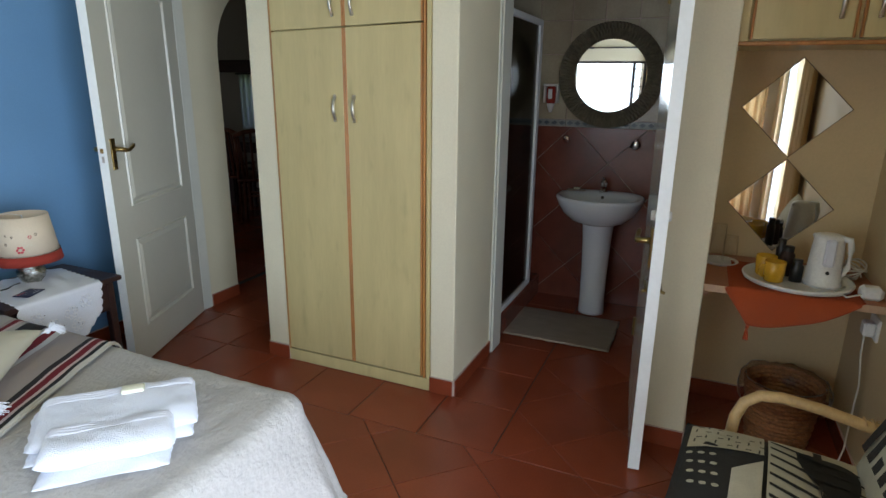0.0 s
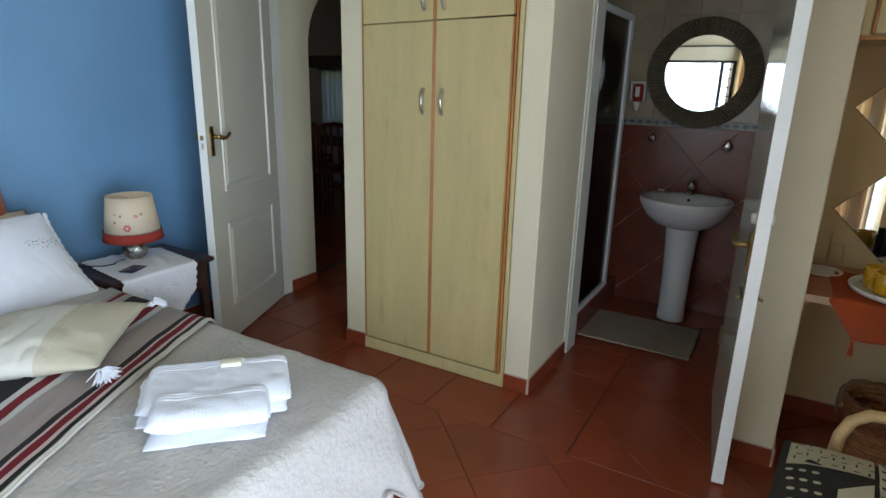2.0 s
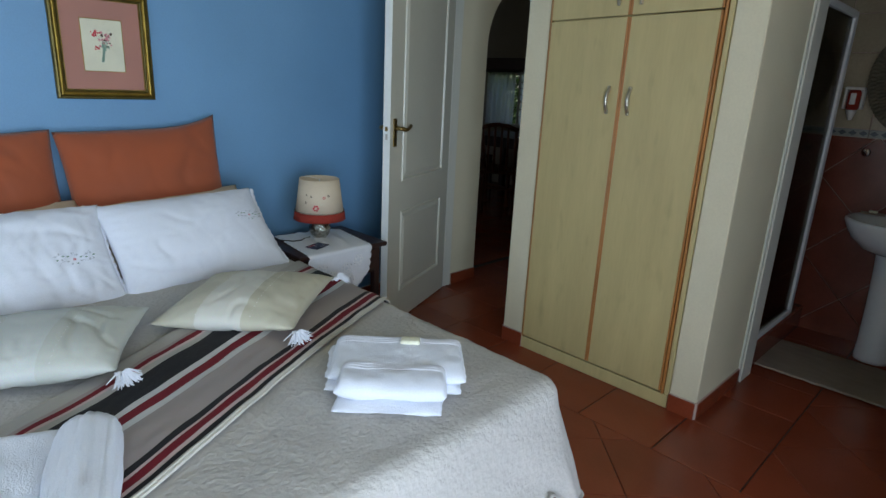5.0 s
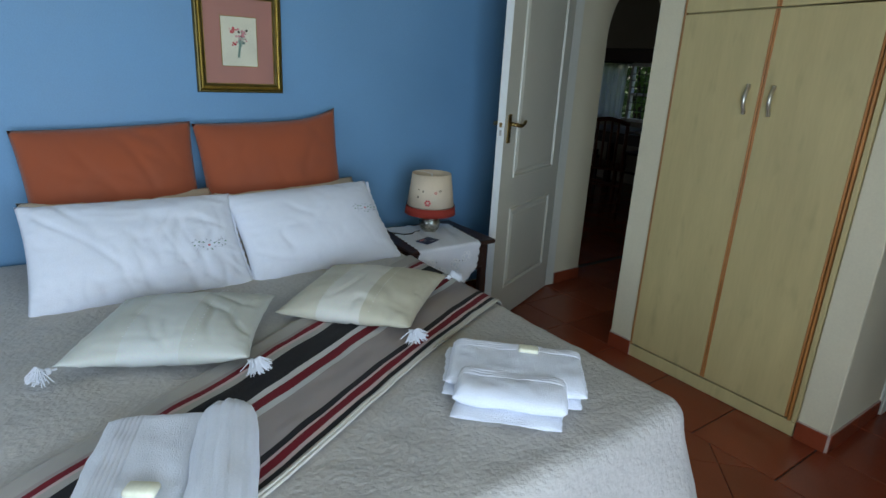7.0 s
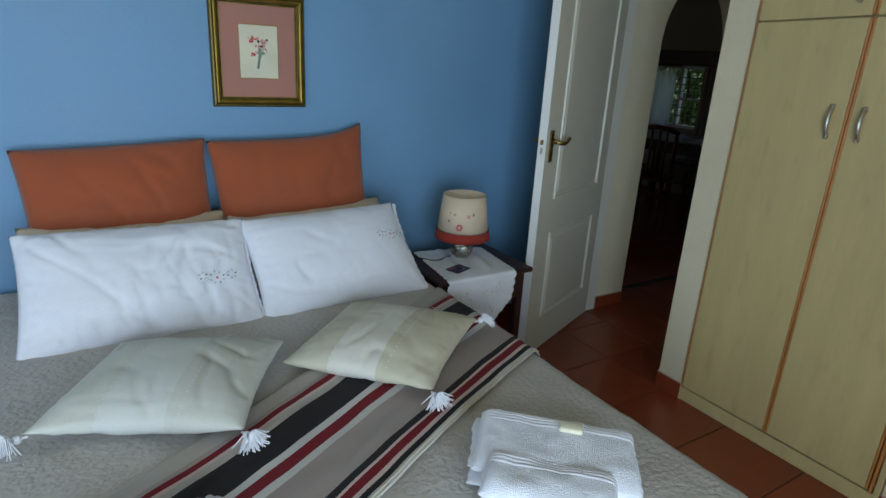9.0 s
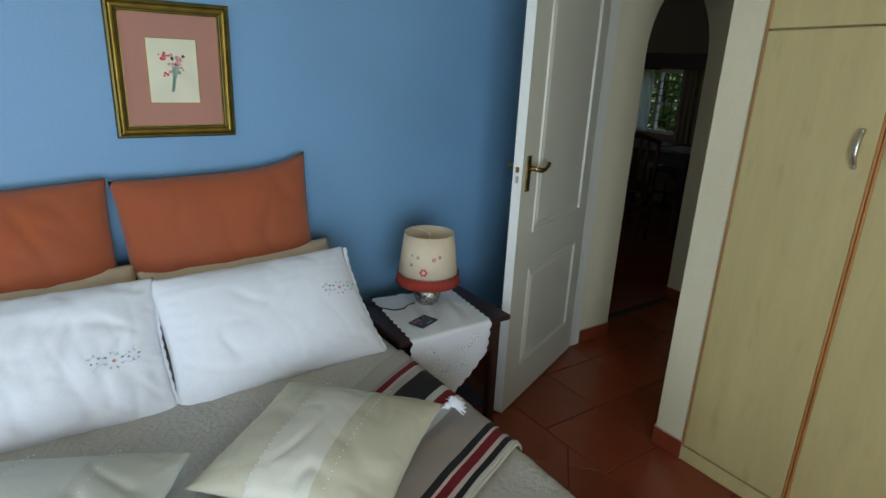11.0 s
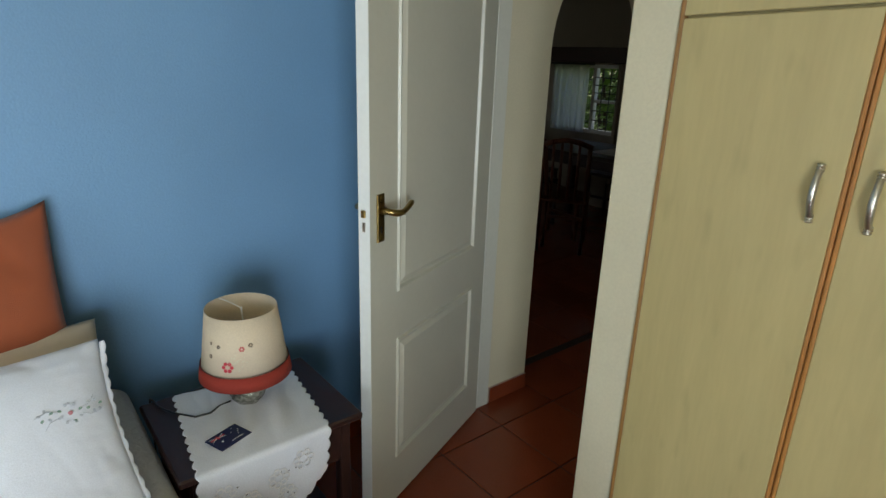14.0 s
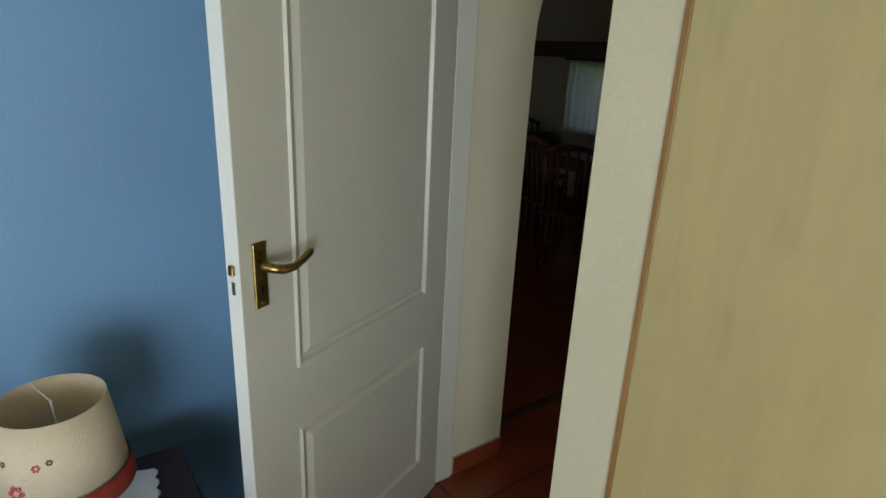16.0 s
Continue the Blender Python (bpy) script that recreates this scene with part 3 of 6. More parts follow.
def skirting(name, runs, label):
    """A row of tile strips along walls: each run is x0, y0, x1, y1 and the way it faces."""
    top = thing(name, label, "skirting", kind="structure")
    for x0, y0, x1, y1, nx, ny in runs:
        length = math.hypot(x1 - x0, y1 - y0)
        dx, dy = (x1 - x0) / length, (y1 - y0) / length
        count = max(1, round(length / 0.33))
        bm = bmesh.new()
        for a, b, h, t in ((0, length, 0.079, 0.007),):
            p = [(x0, y0), (x1, y1), (x1 + nx * t, y1 + ny * t), (x0 + nx * t, y0 + ny * t)]
            lo = [bm.verts.new((*q, 0)) for q in p]
            hi = [bm.verts.new((*q, h)) for q in p]
            bm.faces.new(hi)
            for k in range(4):
                bm.faces.new((lo[k], lo[(k + 1) % 4], hi[(k + 1) % 4], hi[k]))
        part("grout_bed", bm, M["pale_grout"], top, "pale grout line")
        for i in range(count):
            a, b = i * length / count + 0.0015, (i + 1) * length / count - 0.0015
            p = [(x0 + dx * a, y0 + dy * a), (x0 + dx * b, y0 + dy * b)]
            t = 0.011
            p += [(p[1][0] + nx * t, p[1][1] + ny * t), (p[0][0] + nx * t, p[0][1] + ny * t)]
            bm = bmesh.new()
            lo = [bm.verts.new((*q, 0.002)) for q in p]
            hi = [bm.verts.new((*q, 0.076)) for q in p]
            bm.faces.new(hi)
            for k in range(4):
                bm.faces.new((lo[k], lo[(k + 1) % 4], hi[(k + 1) % 4], hi[k]))
            part("skirting_tile", bm, M["terra"], top)
    return top


skirting("baseboard", [
    (-2.041, 2.144, -1.909, 2.144, 0, -1), (-1.092, 2.144, -0.974, 2.144, 0, -1), (-0.974, 2.144, -0.974, 2.64, 1, 0),
    (-0.135, 2.15, 0.03, 2.15, 0, -1), (0.03, 2.67, 0.62, 2.67, 0, -1), (0.03, 2.15, 0.03, 2.66, 1, 0), (0.62, 0.60, 0.62, 2.66, -1, 0),
    (-2.85, 2.545, -2.85, 2.785, 1, 0), (-2.995, -1.6, -2.995, 2.46, 1, 0), (-2.041, 2.15, -2.041, 4.6, -1, 0), (-2.85, 3.625, -2.85, 4.6, 1, 0),
    (-2.85, 3.625, -3.04, 3.625, 0, -1)], "terracotta tile skirting with pale grout lines")


# ---- windows of the bedroom ----
def curtain(name, x0, y0, x1, y1, z0, z1, material, label, folds=7, depth=0.035):
    length = math.hypot(x1 - x0, y1 - y0)
    dx, dy = (x1 - x0) / length, (y1 - y0) / length

    def f(u, v):
        w = depth * math.sin(u * folds * math.tau + 0.5 * math.sin(v * 3)) * (0.5 + 0.5 * v) + 0.01 * noise.noise((u * 9, v * 2, x0))
        return (x0 + dx * u * length - dy * w, y0 + dy * u * length + dx * w, z1 + (z0 - z1) * v)

    top = thing(name, label, "curtain", (0, 0, 0))
    thicken(part("cloth", sheet(folds * 12, 10, f), material, top, "", True), 0.004)
    bm = bmesh.new()
    tube(bm, [(x0 - dx * 0.05, y0 - dy * 0.05, z1 + 0.01), (x1 + dx * 0.05, y1 + dy * 0.05, z1 + 0.01)], 0.012, 10)
    part("rail", bm, M["dark_alu"], top)
    return top


win = thing("window_1", "wide bedroom window with dark aluminium frame", "window", (0, 0, 0), kind="structure")
part("window_frame", boxes((-2.32, -2.27, -1.70, -1.64, 0.88, 1.77), (-0.47, -0.42, -1.70, -1.64, 0.88, 1.77), (-2.27, -0.47, -1.70, -1.64, 0.88, 0.93), (-2.27, -0.47, -1.70, -1.64, 1.735, 1.77), (-0.625, -0.58, -1.70, -1.64, 0.93, 1.735), bevel=0.004), M["dark_alu"], win)
for z in (1.05, 1.17, 1.29, 1.41, 1.53, 1.65):
    part("burglar_bar", boxes((-0.58, -0.47, -1.66, -1.648, z, z + 0.012)), M["dark_alu"], win)
for x0, x1 in ((-2.27, -0.625), (-0.58, -0.47)):
    p = part("pane", boxes((x0, x1, -1.675, -1.67, 0.93, 1.735)), M["glass"], win)
    p.visible_shadow = False
part("window_sill", boxes((-2.37, -0.37, -1.6, -1.55, 0.85, 0.88), bevel=0.005), M["door"], win)
curtain("curtain", -0.42, -1.53, -0.14, -1.53, 0.55, 1.93, M["curtain"], "gold-brown curtain drawn beside the wide window", 3)
rail = thing("curtain_rail", "dark thin curtain rail over the wide window", "curtain rail", (0, 0, 0))
bm = bmesh.new()
tube(bm, [(-2.5, -1.565, 1.95), (0.0, -1.565, 1.95)], 0.011, 10)
part("rod", bm, M["dark_alu"], rail, "", True)
for x in (-2.4, -1.2, -0.05):
    part("bracket", boxes((x, x + 0.015, -1.60, -1.560, 1.93, 1.965)), M["dark_alu"], rail)

gd = thing("door_3", "white aluminium sliding glass door to outside", "sliding door", (0, 0, 0), kind="structure")
part("door_frame", boxes((0.66, 0.72, -1.25, -1.20, 0, 2.1), (0.66, 0.72, 0.55, 0.60, 0, 2.1), (0.66, 0.72, -1.20, 0.55, 2.05, 2.1), (0.66, 0.72, -1.20, 0.55, 0, 0.05), (0.665, 0.71, -0.36, -0.30, 0.05, 2.05), bevel=0.004), M["alu"], gd)
for y0, y1 in ((-1.20, -0.36), (-0.30, 0.55)):
    p = part("pane", boxes((0.688, 0.694, y0, y1, 0.05, 2.05)), M["glass"], gd)
    p.visible_shadow = False
curtain("curtain", 0.20, -1.53, 0.53, -1.53, 0.04, 2.2, M["curtain"], "gold-brown curtain hanging in the corner", 4, 0.03)
curtain("curtain", 0.57, 0.58, 0.57, 0.98, 0.04, 2.2, M["curtain"], "gold-brown curtain drawn beside the sliding door", 5, 0.03)


# ---- panelled doors ----
def panel_outline(x0, x1, z0, z1, arch):
    """Outline of a moulded panel; arch is how far the upper edge rises in the middle."""
    pts = [(x0, z0), (x1, z0), (x1, z1)]
    if arch:
        n = 14
        for k in range(1, n):
            u = k / n
            pts.append((x1 + (x0 - x1) * u, z1 + arch * (0.5 - 0.5 * math.cos(math.tau * u)) ** 0.8))
    pts.append((x0, z1))
    return pts


def moulding(bm, pts, y, sgn, w=0.016, rise=0.007):
    """A raised bead round a panel, with a shallow groove inside."""
    cx, cz = sum(p[0] for p in pts) / len(pts), sum(p[1] for p in pts) / len(pts)
    n = len(pts)

    def inner(d):
        out = []
        for i, p in enumerate(pts):
            a, b = Vector(pts[i - 1]), Vector(pts[(i + 1) % n])
            q = Vector(p)
            t1, t2 = (q - a).normalized(), (b - q).normalized()
            n1, n2 = Vector((-t1.y, t1.x)), Vector((-t2.y, t2.x))
            m = (n1 + n2)
            m = m / max(0.3, m.length_squared) * 2
            out.append(q + m * d)
        return out

    prof = ((0.0, 0.0), (w * 0.3, rise), (w * 0.65, rise * 0.8), (w, -0.004), (w * 1.6, -0.004), (w * 2.6, 0.004))
    rings = [[bm.verts.new((p.x, y + sgn * h, p.y)) for p in inner(d)] for d, h in prof]
    for a, b in zip(rings, rings[1:]):
        for k in range(n):
            bm.faces.new((a[k], a[(k + 1) % n], b[(k + 1) % n], b[k]))
    bm.faces.new(rings[-1])


def panel_door(name, label, loc, rz, width, height, lever_material, lever_z=1.095):
    """A door hung at its local origin and running along local x; faces towards +y and -y."""
    top = thing(name, label, "door", loc, rz)
    t = 0.020
    # the leaf is a frame of stiles and rails, with the panels' recess between
    pw0, pw1 = 0.112, width - 0.140
    spans = ((0.19, 0.655, 0.0), (0.82, height - 0.20, 0.075))
    bm = bmesh.new()
    box(bm, 0, width, -t + 0.005, t - 0.005, 0.008, height)
    for s in (-1, 1):
        ya, yb = (t - 0.005, t) if s > 0 else (-t, -t + 0.005)
        box(bm, 0, pw0, ya, yb, 0.008, height)
        box(bm, pw1, width, ya, yb, 0.008, height)
        box(bm, pw0, pw1, ya, yb, 0.008, 0.19)
        box(bm, pw0, pw1, ya, yb, 0.655, 0.82)
        # head rail, hollowed by the curve of the upper panel
        z1, n = height - 0.20, 16
        for k in range(n):
            u0, u1 = k / n, (k + 1) / n
            zz = [z1 + 0.075 * (0.5 - 0.5 * math.cos(math.tau * u)) ** 0.8 for u in (u0, u1)]
            xs = [pw0 + (pw1 - pw0) * u for u in (u0, u1)]
            q = [bm.verts.new((x, s * t, z)) for x, z in ((xs[0], zz[0]), (xs[1], zz[1]), (xs[1], height), (xs[0], height))]
            bm.faces.new(q)
    part("leaf", bm, M["door"], top)
    for s in (-1, 1):
        for z0, z1, arch in spans:
            bm = bmesh.new()
            moulding(bm, panel_outline(pw0, pw1, z0, z1, arch), s * t, s)
            part("panel", bm, M["door"], top)
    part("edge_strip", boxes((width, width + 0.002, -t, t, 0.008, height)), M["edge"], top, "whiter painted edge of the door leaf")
    for s in (-1, 1):
        lever_set(top, width - 0.046, s * t, s, lever_z, lever_material)
    part("latch", boxes((width + 0.002, width + 0.010, -0.007, 0.007, lever_z + 0.003, lever_z + 0.025), bevel=0.002), M["brass"], top, "dull brass latch bolt")
    part("lock_bolt", boxes((width + 0.002, width + 0.004, -0.006, 0.006, lever_z - 0.040, lever_z - 0.012), bevel=0.0008), M["nickel"], top, "steel lock bolt")
    for z in (0.22, 1.0, 1.8):
        bm = bmesh.new()
        tube(bm, [(-0.004, -t - 0.004, z), (-0.004, -t - 0.004, z + 0.09)], 0.006, 8)
        part("hinge", bm, M["brass"], top)
    return top


def lever_set(top, x, y, s, z, material):
    """Back plate with keyhole and a curved lever that points to the hinge."""
    a, b = (y, y + s * 0.007) if s > 0 else (y + s * 0.007, y)
    plate = part("back_plate", boxes((x - 0.0175, x + 0.0175, a, b, z - 0.078, z + 0.066), bevel=0.002), material, top, "aged brass lock plate")
    bm = bmesh.new()
    yk = y + s * 0.0085
    tube(bm, [(x, y + s * 0.006, z - 0.035), (x, yk, z - 0.035)], 0.0045, 10)
    box(bm, x - 0.002, x + 0.002, min(y + s * 0.006, yk), max(y + s * 0.006, yk), z - 0.05, z - 0.035)
    part("keyhole", bm, M["black"], plate)
    bm = bmesh.new()
    for dz in (-0.068, 0.057):
        tube(bm, [(x, y + s * 0.005, z + dz), (x, y + s * 0.009, z + dz)], 0.0035, 8)
    part("screw", bm, material, plate)
    bm = bmesh.new()
    lathe_pts = [(x, y + s * 0.006, z + 0.018), (x, y + s * 0.028, z + 0.018), (x - 0.006, y + s * 0.042, z + 0.016), (x - 0.022, y + s * 0.049, z + 0.012), (x - 0.05, y + s * 0.050, z + 0.010), (x - 0.08, y + s * 0.048, z + 0.018), (x - 0.104, y + s * 0.044, z + 0.028), (x - 0.113, y + s * 0.042, z + 0.031)]
    tube(bm, lathe_pts, [0.012, 0.010, 0.010, 0.011, 0.009, 0.0085, 0.009, 0.004], 12)
    part("lever", bm, material, top, "curved brass lever handle", True)


ang = math.degrees(math.atan2(-0.735, 0.300))
panel_door("door_1", "white two-panel bedroom door standing open", (-2.8415, 2.4390, 0), ang, 0.800, 2.03, M["brass"], 1.091)
d2 = thing("door_2", "flush glossy white bathroom door standing open", "door", (-0.212, 2.650, 0), math.degrees(math.atan2(1.925 - 2.650, -0.133 + 0.212)))
part("leaf", boxes((0, 0.729, -0.020, 0.020, 0.008, 2.03), bevel=0.0015), M["lacquer"], d2)
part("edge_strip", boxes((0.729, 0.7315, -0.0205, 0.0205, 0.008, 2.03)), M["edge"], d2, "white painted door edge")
for s in (-1, 1):
    if s < 0:
        lever_set(d2, 0.665, s * 0.020, s, 0.875, M["brass"])
    bm = bmesh.new()
    tube(bm, [(0.665, s * 0.018, 0.985), (0.665, s * 0.034, 0.985)], [0.021, 0.016], 16)
    part("thumb_turn", bm, M["white"], d2, "white round thumb turn", True)
    bm = bmesh.new()
    tube(bm, [(0.60, s * 0.026, 0.72), (0.70, s * 0.026, 0.72), (0.712, s * 0.036, 0.72)], 0.006, 8)
    part("barrel_bolt", bm, M["brass"], d2, "small brass barrel bolt", True)
for z in (0.25, 1.75):
    bm = bmesh.new()
    tube(bm, [(-0.004, -0.024, z), (-0.004, -0.024, z + 0.09)], 0.006, 8)
    part("hinge", bm, M["brass"], d2)


# ---- wardrobe ----
def bow_handle(parent, x, y, z0, z1, name="handle"):
    bm = bmesh.new()
    n = 24
    pts = [(x, y - 0.006 - 0.017 * math.sin(math.pi * k / n) ** 0.8, z0 + (z1 - z0) * k / n) for k in range(n + 1)]
    tube(bm, pts, [0.0060 + 0.0012 * math.sin(math.pi * k / n) for k in range(n + 1)], 12, up=(1, 0, 0))
    h = part(name, bm, M["nickel"], parent, "brushed nickel bow handle", True)
    for z in (z0, z1):
        bm = bmesh.new()
        lathe(bm, [(0.001, -0.010)] + [(r, dz) for dz in (-0.006, 0.0, 0.006) for r, dz in ((0.0062, dz - 0.0026), (0.0082, dz - 0.001), (0.0082, dz + 0.001), (0.0062, dz + 0.0026))] + [(0.001, 0.010)], 10, (x, y - 0.008, z))
        part("ribbed_end", bm, M["nickel"], h, "", True)


def laminate_door(parent, x0, x1, y, z0, z1, edge_left, edge_right, hx, hz, rise=0.0, rise_at=0.0):
    """A laminate door with wooden edges; with rise, its ends at rise_at follow a line that climbs along x."""
    def skew(bm):
        for v in bm.verts:
            if rise and abs(v.co.z - rise_at) < 0.03:
                v.co.z += rise * (v.co.x - x_ref)
        return bm

    x_ref = -0.39
    d = part("door", skew(boxes((x0, x1, y, y + 0.018, z0, z1), bevel=0.002)), M["maple"], parent)
    if edge_left:
        part("wood_edge", skew(boxes((x0 - 0.009, x0, y - 0.002, y + 0.018, z0, z1), bevel=0.003)), M["oak"], d, "honey-coloured wooden edge strip")
    if edge_right:
        part("wood_edge", skew(boxes((x1, x1 + 0.009, y - 0.002, y + 0.018, z0, z1), bevel=0.003)), M["oak"], d, "honey-coloured wooden edge strip")
    if hx is not None:
        bow_handle(d, hx, y, hz + 0.004, hz + 0.104)
    return d


wr = thing("wardrobe", "pale maple built-in wardrobe with honey wood edges", "wardrobe", (-1.5085, 2.144, 0))
part("carcass", boxes((-0.404, -0.389, 0.012, 0.59, 0.0, H - 0.01), (0.399, 0.414, 0.012, 0.59, 0, H - 0.01), (-0.389, 0.399, 0.575, 0.59, 0, H - 0.01), (-0.389, 0.399, 0.02, 0.57, 1.63, 1.655), (-0.389, 0.399, 0.02, 0.57, 0.05, 0.066)), M["maple"], wr)
part("plinth", boxes((-0.402, 0.412, -0.004, 0.012, 0.0, 0.062), bevel=0.002), M["maple"], wr)
part("side_strip", boxes((-0.402, -0.3905, -0.007, 0.012, 0.062, H - 0.01), bevel=0.002), M["dull_oak"], wr, "thin dull wood side strip")
part("side_strip", boxes((0.380, 0.390, -0.008, 0.012, 0.062, H - 0.01), bevel=0.002), M["oak"], wr, "honey-coloured wooden side strip")
part("side_strip", boxes((0.393, 0.413, -0.004, 0.012, 0.062, H - 0.01), bevel=0.003), M["maple"], wr)
for x0, x1, left, hx in ((-0.390, -0.0125, False, -0.053), (0.0075, 0.367, True, 0.0475)):
    laminate_door(wr, x0, x1, -0.008, 0.072, 1.635, left, True, hx, 1.253, 0.028, 1.635)
    laminate_door(wr, x0, x1, -0.008, 1.641, H - 0.02, left, True, hx, 1.695, 0.028, 1.641)


# ---- bed ----
def pillow_mesh(w, h, t, seed, ears=0.05, wrinkle=0.012, n=44, uv=False, ear_right=0.0, ears_v=None, ear_x=0.0, folds=0.0):
    """A soft pillow: w along x, h along y, thickest in the middle, with drawn-out corners."""
    bm = bmesh.new()
    lay = bm.loops.layers.uv.new("UVMap") if uv else None
    m = max(14, int(n * h / w))
    sides = []
    for s in (1, -1):
        rows = []
        for i in range(n + 1):
            row = []
            for j in range(m + 1):
                u, v = 2 * i / n - 1, 2 * j / m - 1
                x = w / 2 * u * (1 - ears * (1 - v * v))
                y = h / 2 * v * (1 - (ears if ears_v is None else ears_v) * (1 - u * u))
                if ear_right and u > 0 and v > 0:
                    y += ear_right * (u * v) ** 3
                    x += ear_x * (u * v) ** 1.5
                bulge = (max(0, 1 - abs(u) ** 2.6) * max(0, 1 - abs(v) ** 2.6)) ** 0.55
                wr = 0.35 * noise.noise((u * 1.6 + seed, v * 1.6, s * 3)) + 0.4 * noise.noise((u * 3 + v + seed, v * 9, s * 5)) * abs(v) ** 2
                crease = 0.0
                for q in range(2):
                    c = noise.noise((u * 2.3 + v * (1.4 - q) + seed * 3 + q * 7, v * 1.1 - u * 0.5, 7.0 + q))
                    crease += math.exp(-(c / 0.13) ** 2) * max(0.0, noise.noise((u * 1.4 + seed, v * 1.4 + q * 5, 2.0)) + 0.15)
                if folds:
                    # pulled folds that fan out from the lower seam and the hem
                    g = noise.noise((u * 5.5 + 0.9 * v + seed, v * 1.3, 11.0))
                    crease += folds * math.exp(-(g / 0.16) ** 2) * max(0.0, 0.35 - 0.75 * v + 0.5 * u)
                    g = noise.noise((u * 3.1 - v * 2.6 + seed * 2, u * 1.2 + v, 17.0))
                    crease += folds * math.exp(-(g / 0.10) ** 2) * max(0.0, 0.7 - abs(u - 0.25) * 1.4)
                rim = (1 - max(abs(u), abs(v)))
                ruffle = 0.35 * noise.noise((u * 11 + seed, v * 11, 1.0)) * max(0.0, 1 - rim * 3)
                z = s * (t / 2 * bulge + (wrinkle * wr - wrinkle * 1.1 * crease) * min(1, bulge * 2)) + wrinkle * ruffle
                row.append(bm.verts.new((x, y, z)))
            rows.append(row)
        for i in range(n):
            for j in range(m):
                f = bm.faces.new((rows[i][j], rows[i + 1][j], rows[i + 1][j + 1], rows[i][j + 1]))
                if uv:
                    for lp, (a, b) in zip(f.loops, ((i, j), (i + 1, j), (i + 1, j + 1), (i, j + 1))):
                        lp[lay].uv = (b / m, a / n)
        sides.append(rows)
    bmesh.ops.remove_doubles(bm, verts=bm.verts, dist=0.0008)
    return bm


def leaning(x, y, z, lean, turn=0.0, spin=0.0):
    """Pose of a pillow that leans back against the head wall: its front looks along +x."""
    s, c = math.sin(radians(lean)), math.cos(radians(lean))
    m = Matrix(((0, -s, c, 0), (1, 0, 0, 0), (0, c, s, 0), (0, 0, 0, 1)))
    return Matrix.Translation((x, y, z)) @ Matrix.Rotation(radians(turn), 4, "Z") @ m @ Matrix.Rotation(radians(spin), 4, "Z")


BED_X0, BED_X1, BED_Y0, BED_Y1, BED_Z = -2.95, -0.980, -0.445, 1.10, 0.56


def bed_top(x, y):
    return BED_Z + 0.006 * noise.noise((x * 3, y * 3, 2)) + 0.003 * noise.noise((x * 9, y * 9, 4))


def over_bed(x, y, lift=0.0):
    """A cloth point laid on the bed: past the rounded outline it bends down and hangs, flaring out."""
    r, corner = 0.055, 0.075
    cx = min(x, BED_X1 - corner)
    cy = min(max(y, BED_Y0 + corner), BED_Y1 - corner)
    vx, vy = x - cx, y - cy
    dist = math.hypot(vx, vy)
    if dist <= corner - r:
        return Vector((x, y, bed_top(x, y) + lift))
    nx, ny = vx / dist, vy / dist
    d = dist - corner
    foot = max(0.0, nx)
    arch = 0.085 * math.exp(-((y - 0.955) / 0.065) ** 2) * foot ** 4 - 0.05 * (2 * nx * max(0.0, ny)) ** 2
    d = min(d, 0.345 - arch)
    away = min(1.0, max(0.0, (x + 2.25) / 0.5))
    flare = 0.10 + 0.18 * away
    a = (d + r) / r
    if a < math.pi / 2:
        out, drop = -r + r * math.sin(a), r * (1 - math.cos(a))
    else:
        over = (a - math.pi / 2) * r
        out, drop = flare * over, r + over * 0.95
    k = 0.010 * min(1.0, max(0.0, drop - 0.03) / 0.25) * (0.4 + 0.6 * away)
    s = (x - y) if nx > 0.05 else x
    out += k * math.sin(s * 17 + 1.3) + k * 0.5 * math.sin(s * 31)
    side = min(1.0, drop / r)
    reach = corner + out + lift * side
    px, py = cx + nx * reach, cy + ny * reach
    return Vector((px, py, bed_top(px, py) - drop + lift * (1 - side)))


bed = thing("double_bed", "double bed made up with a stone-grey bedspread", "bed", (0, 0, 0))
part("base", boxes((-2.94, -1.03, -0.36, 1.03, 0.10, 0.30), bevel=0.02), M["valance"], bed, "white fabric bed base")
part("mattress", boxes((-2.95, -1.02, -0.37, 1.04, 0.30, 0.535), bevel=0.04), M["linen"], bed)
for x, y in ((-2.85, -0.28), (-2.85, 0.95), (-1.12, -0.28), (-1.12, 0.95)):
    bm = bmesh.new()
    lathe(bm, [(0.001, 0.0), (0.026, 0.0), (0.03, 0.02), (0.03, 0.102)], 14, (x, y, 0))
    part("leg", bm, M["darkwood"], bed)


def valance(u, v):
    pts = ((-2.93, 1.085), (-0.985, 1.085), (-0.985, -0.425), (-2.93, -0.425))
    s = u * 3
    k = min(2, int(s))
    f = s - k
    a, b = pts[k], pts[k + 1]
    w = 0.008 * math.sin(u * 190)
    x, y = a[0] + (b[0] - a[0]) * f, a[1] + (b[1] - a[1]) * f
    nx, ny = ((0, 1), (1, 0), (0, -1))[k]
    return (x + nx * w, y + ny * w, 0.40 - 0.38 * v)


thicken(part("valance", sheet(220, 3, valance), M["valance"], bed, "white gathered valance below the bedspread", True), 0.003)


def cover(u, v):
    x = BED_X0 + u * (BED_X1 + 0.44 - BED_X0)
    y = BED_Y0 - 0.42 + v * (BED_Y1 - BED_Y0 + 0.84)
    p = over_bed(x, y)
    p.z += 0.0035 * noise.noise((x * 16, y * 16, 3)) + 0.002 * noise.noise((x * 38, y * 38, 9))
    return p


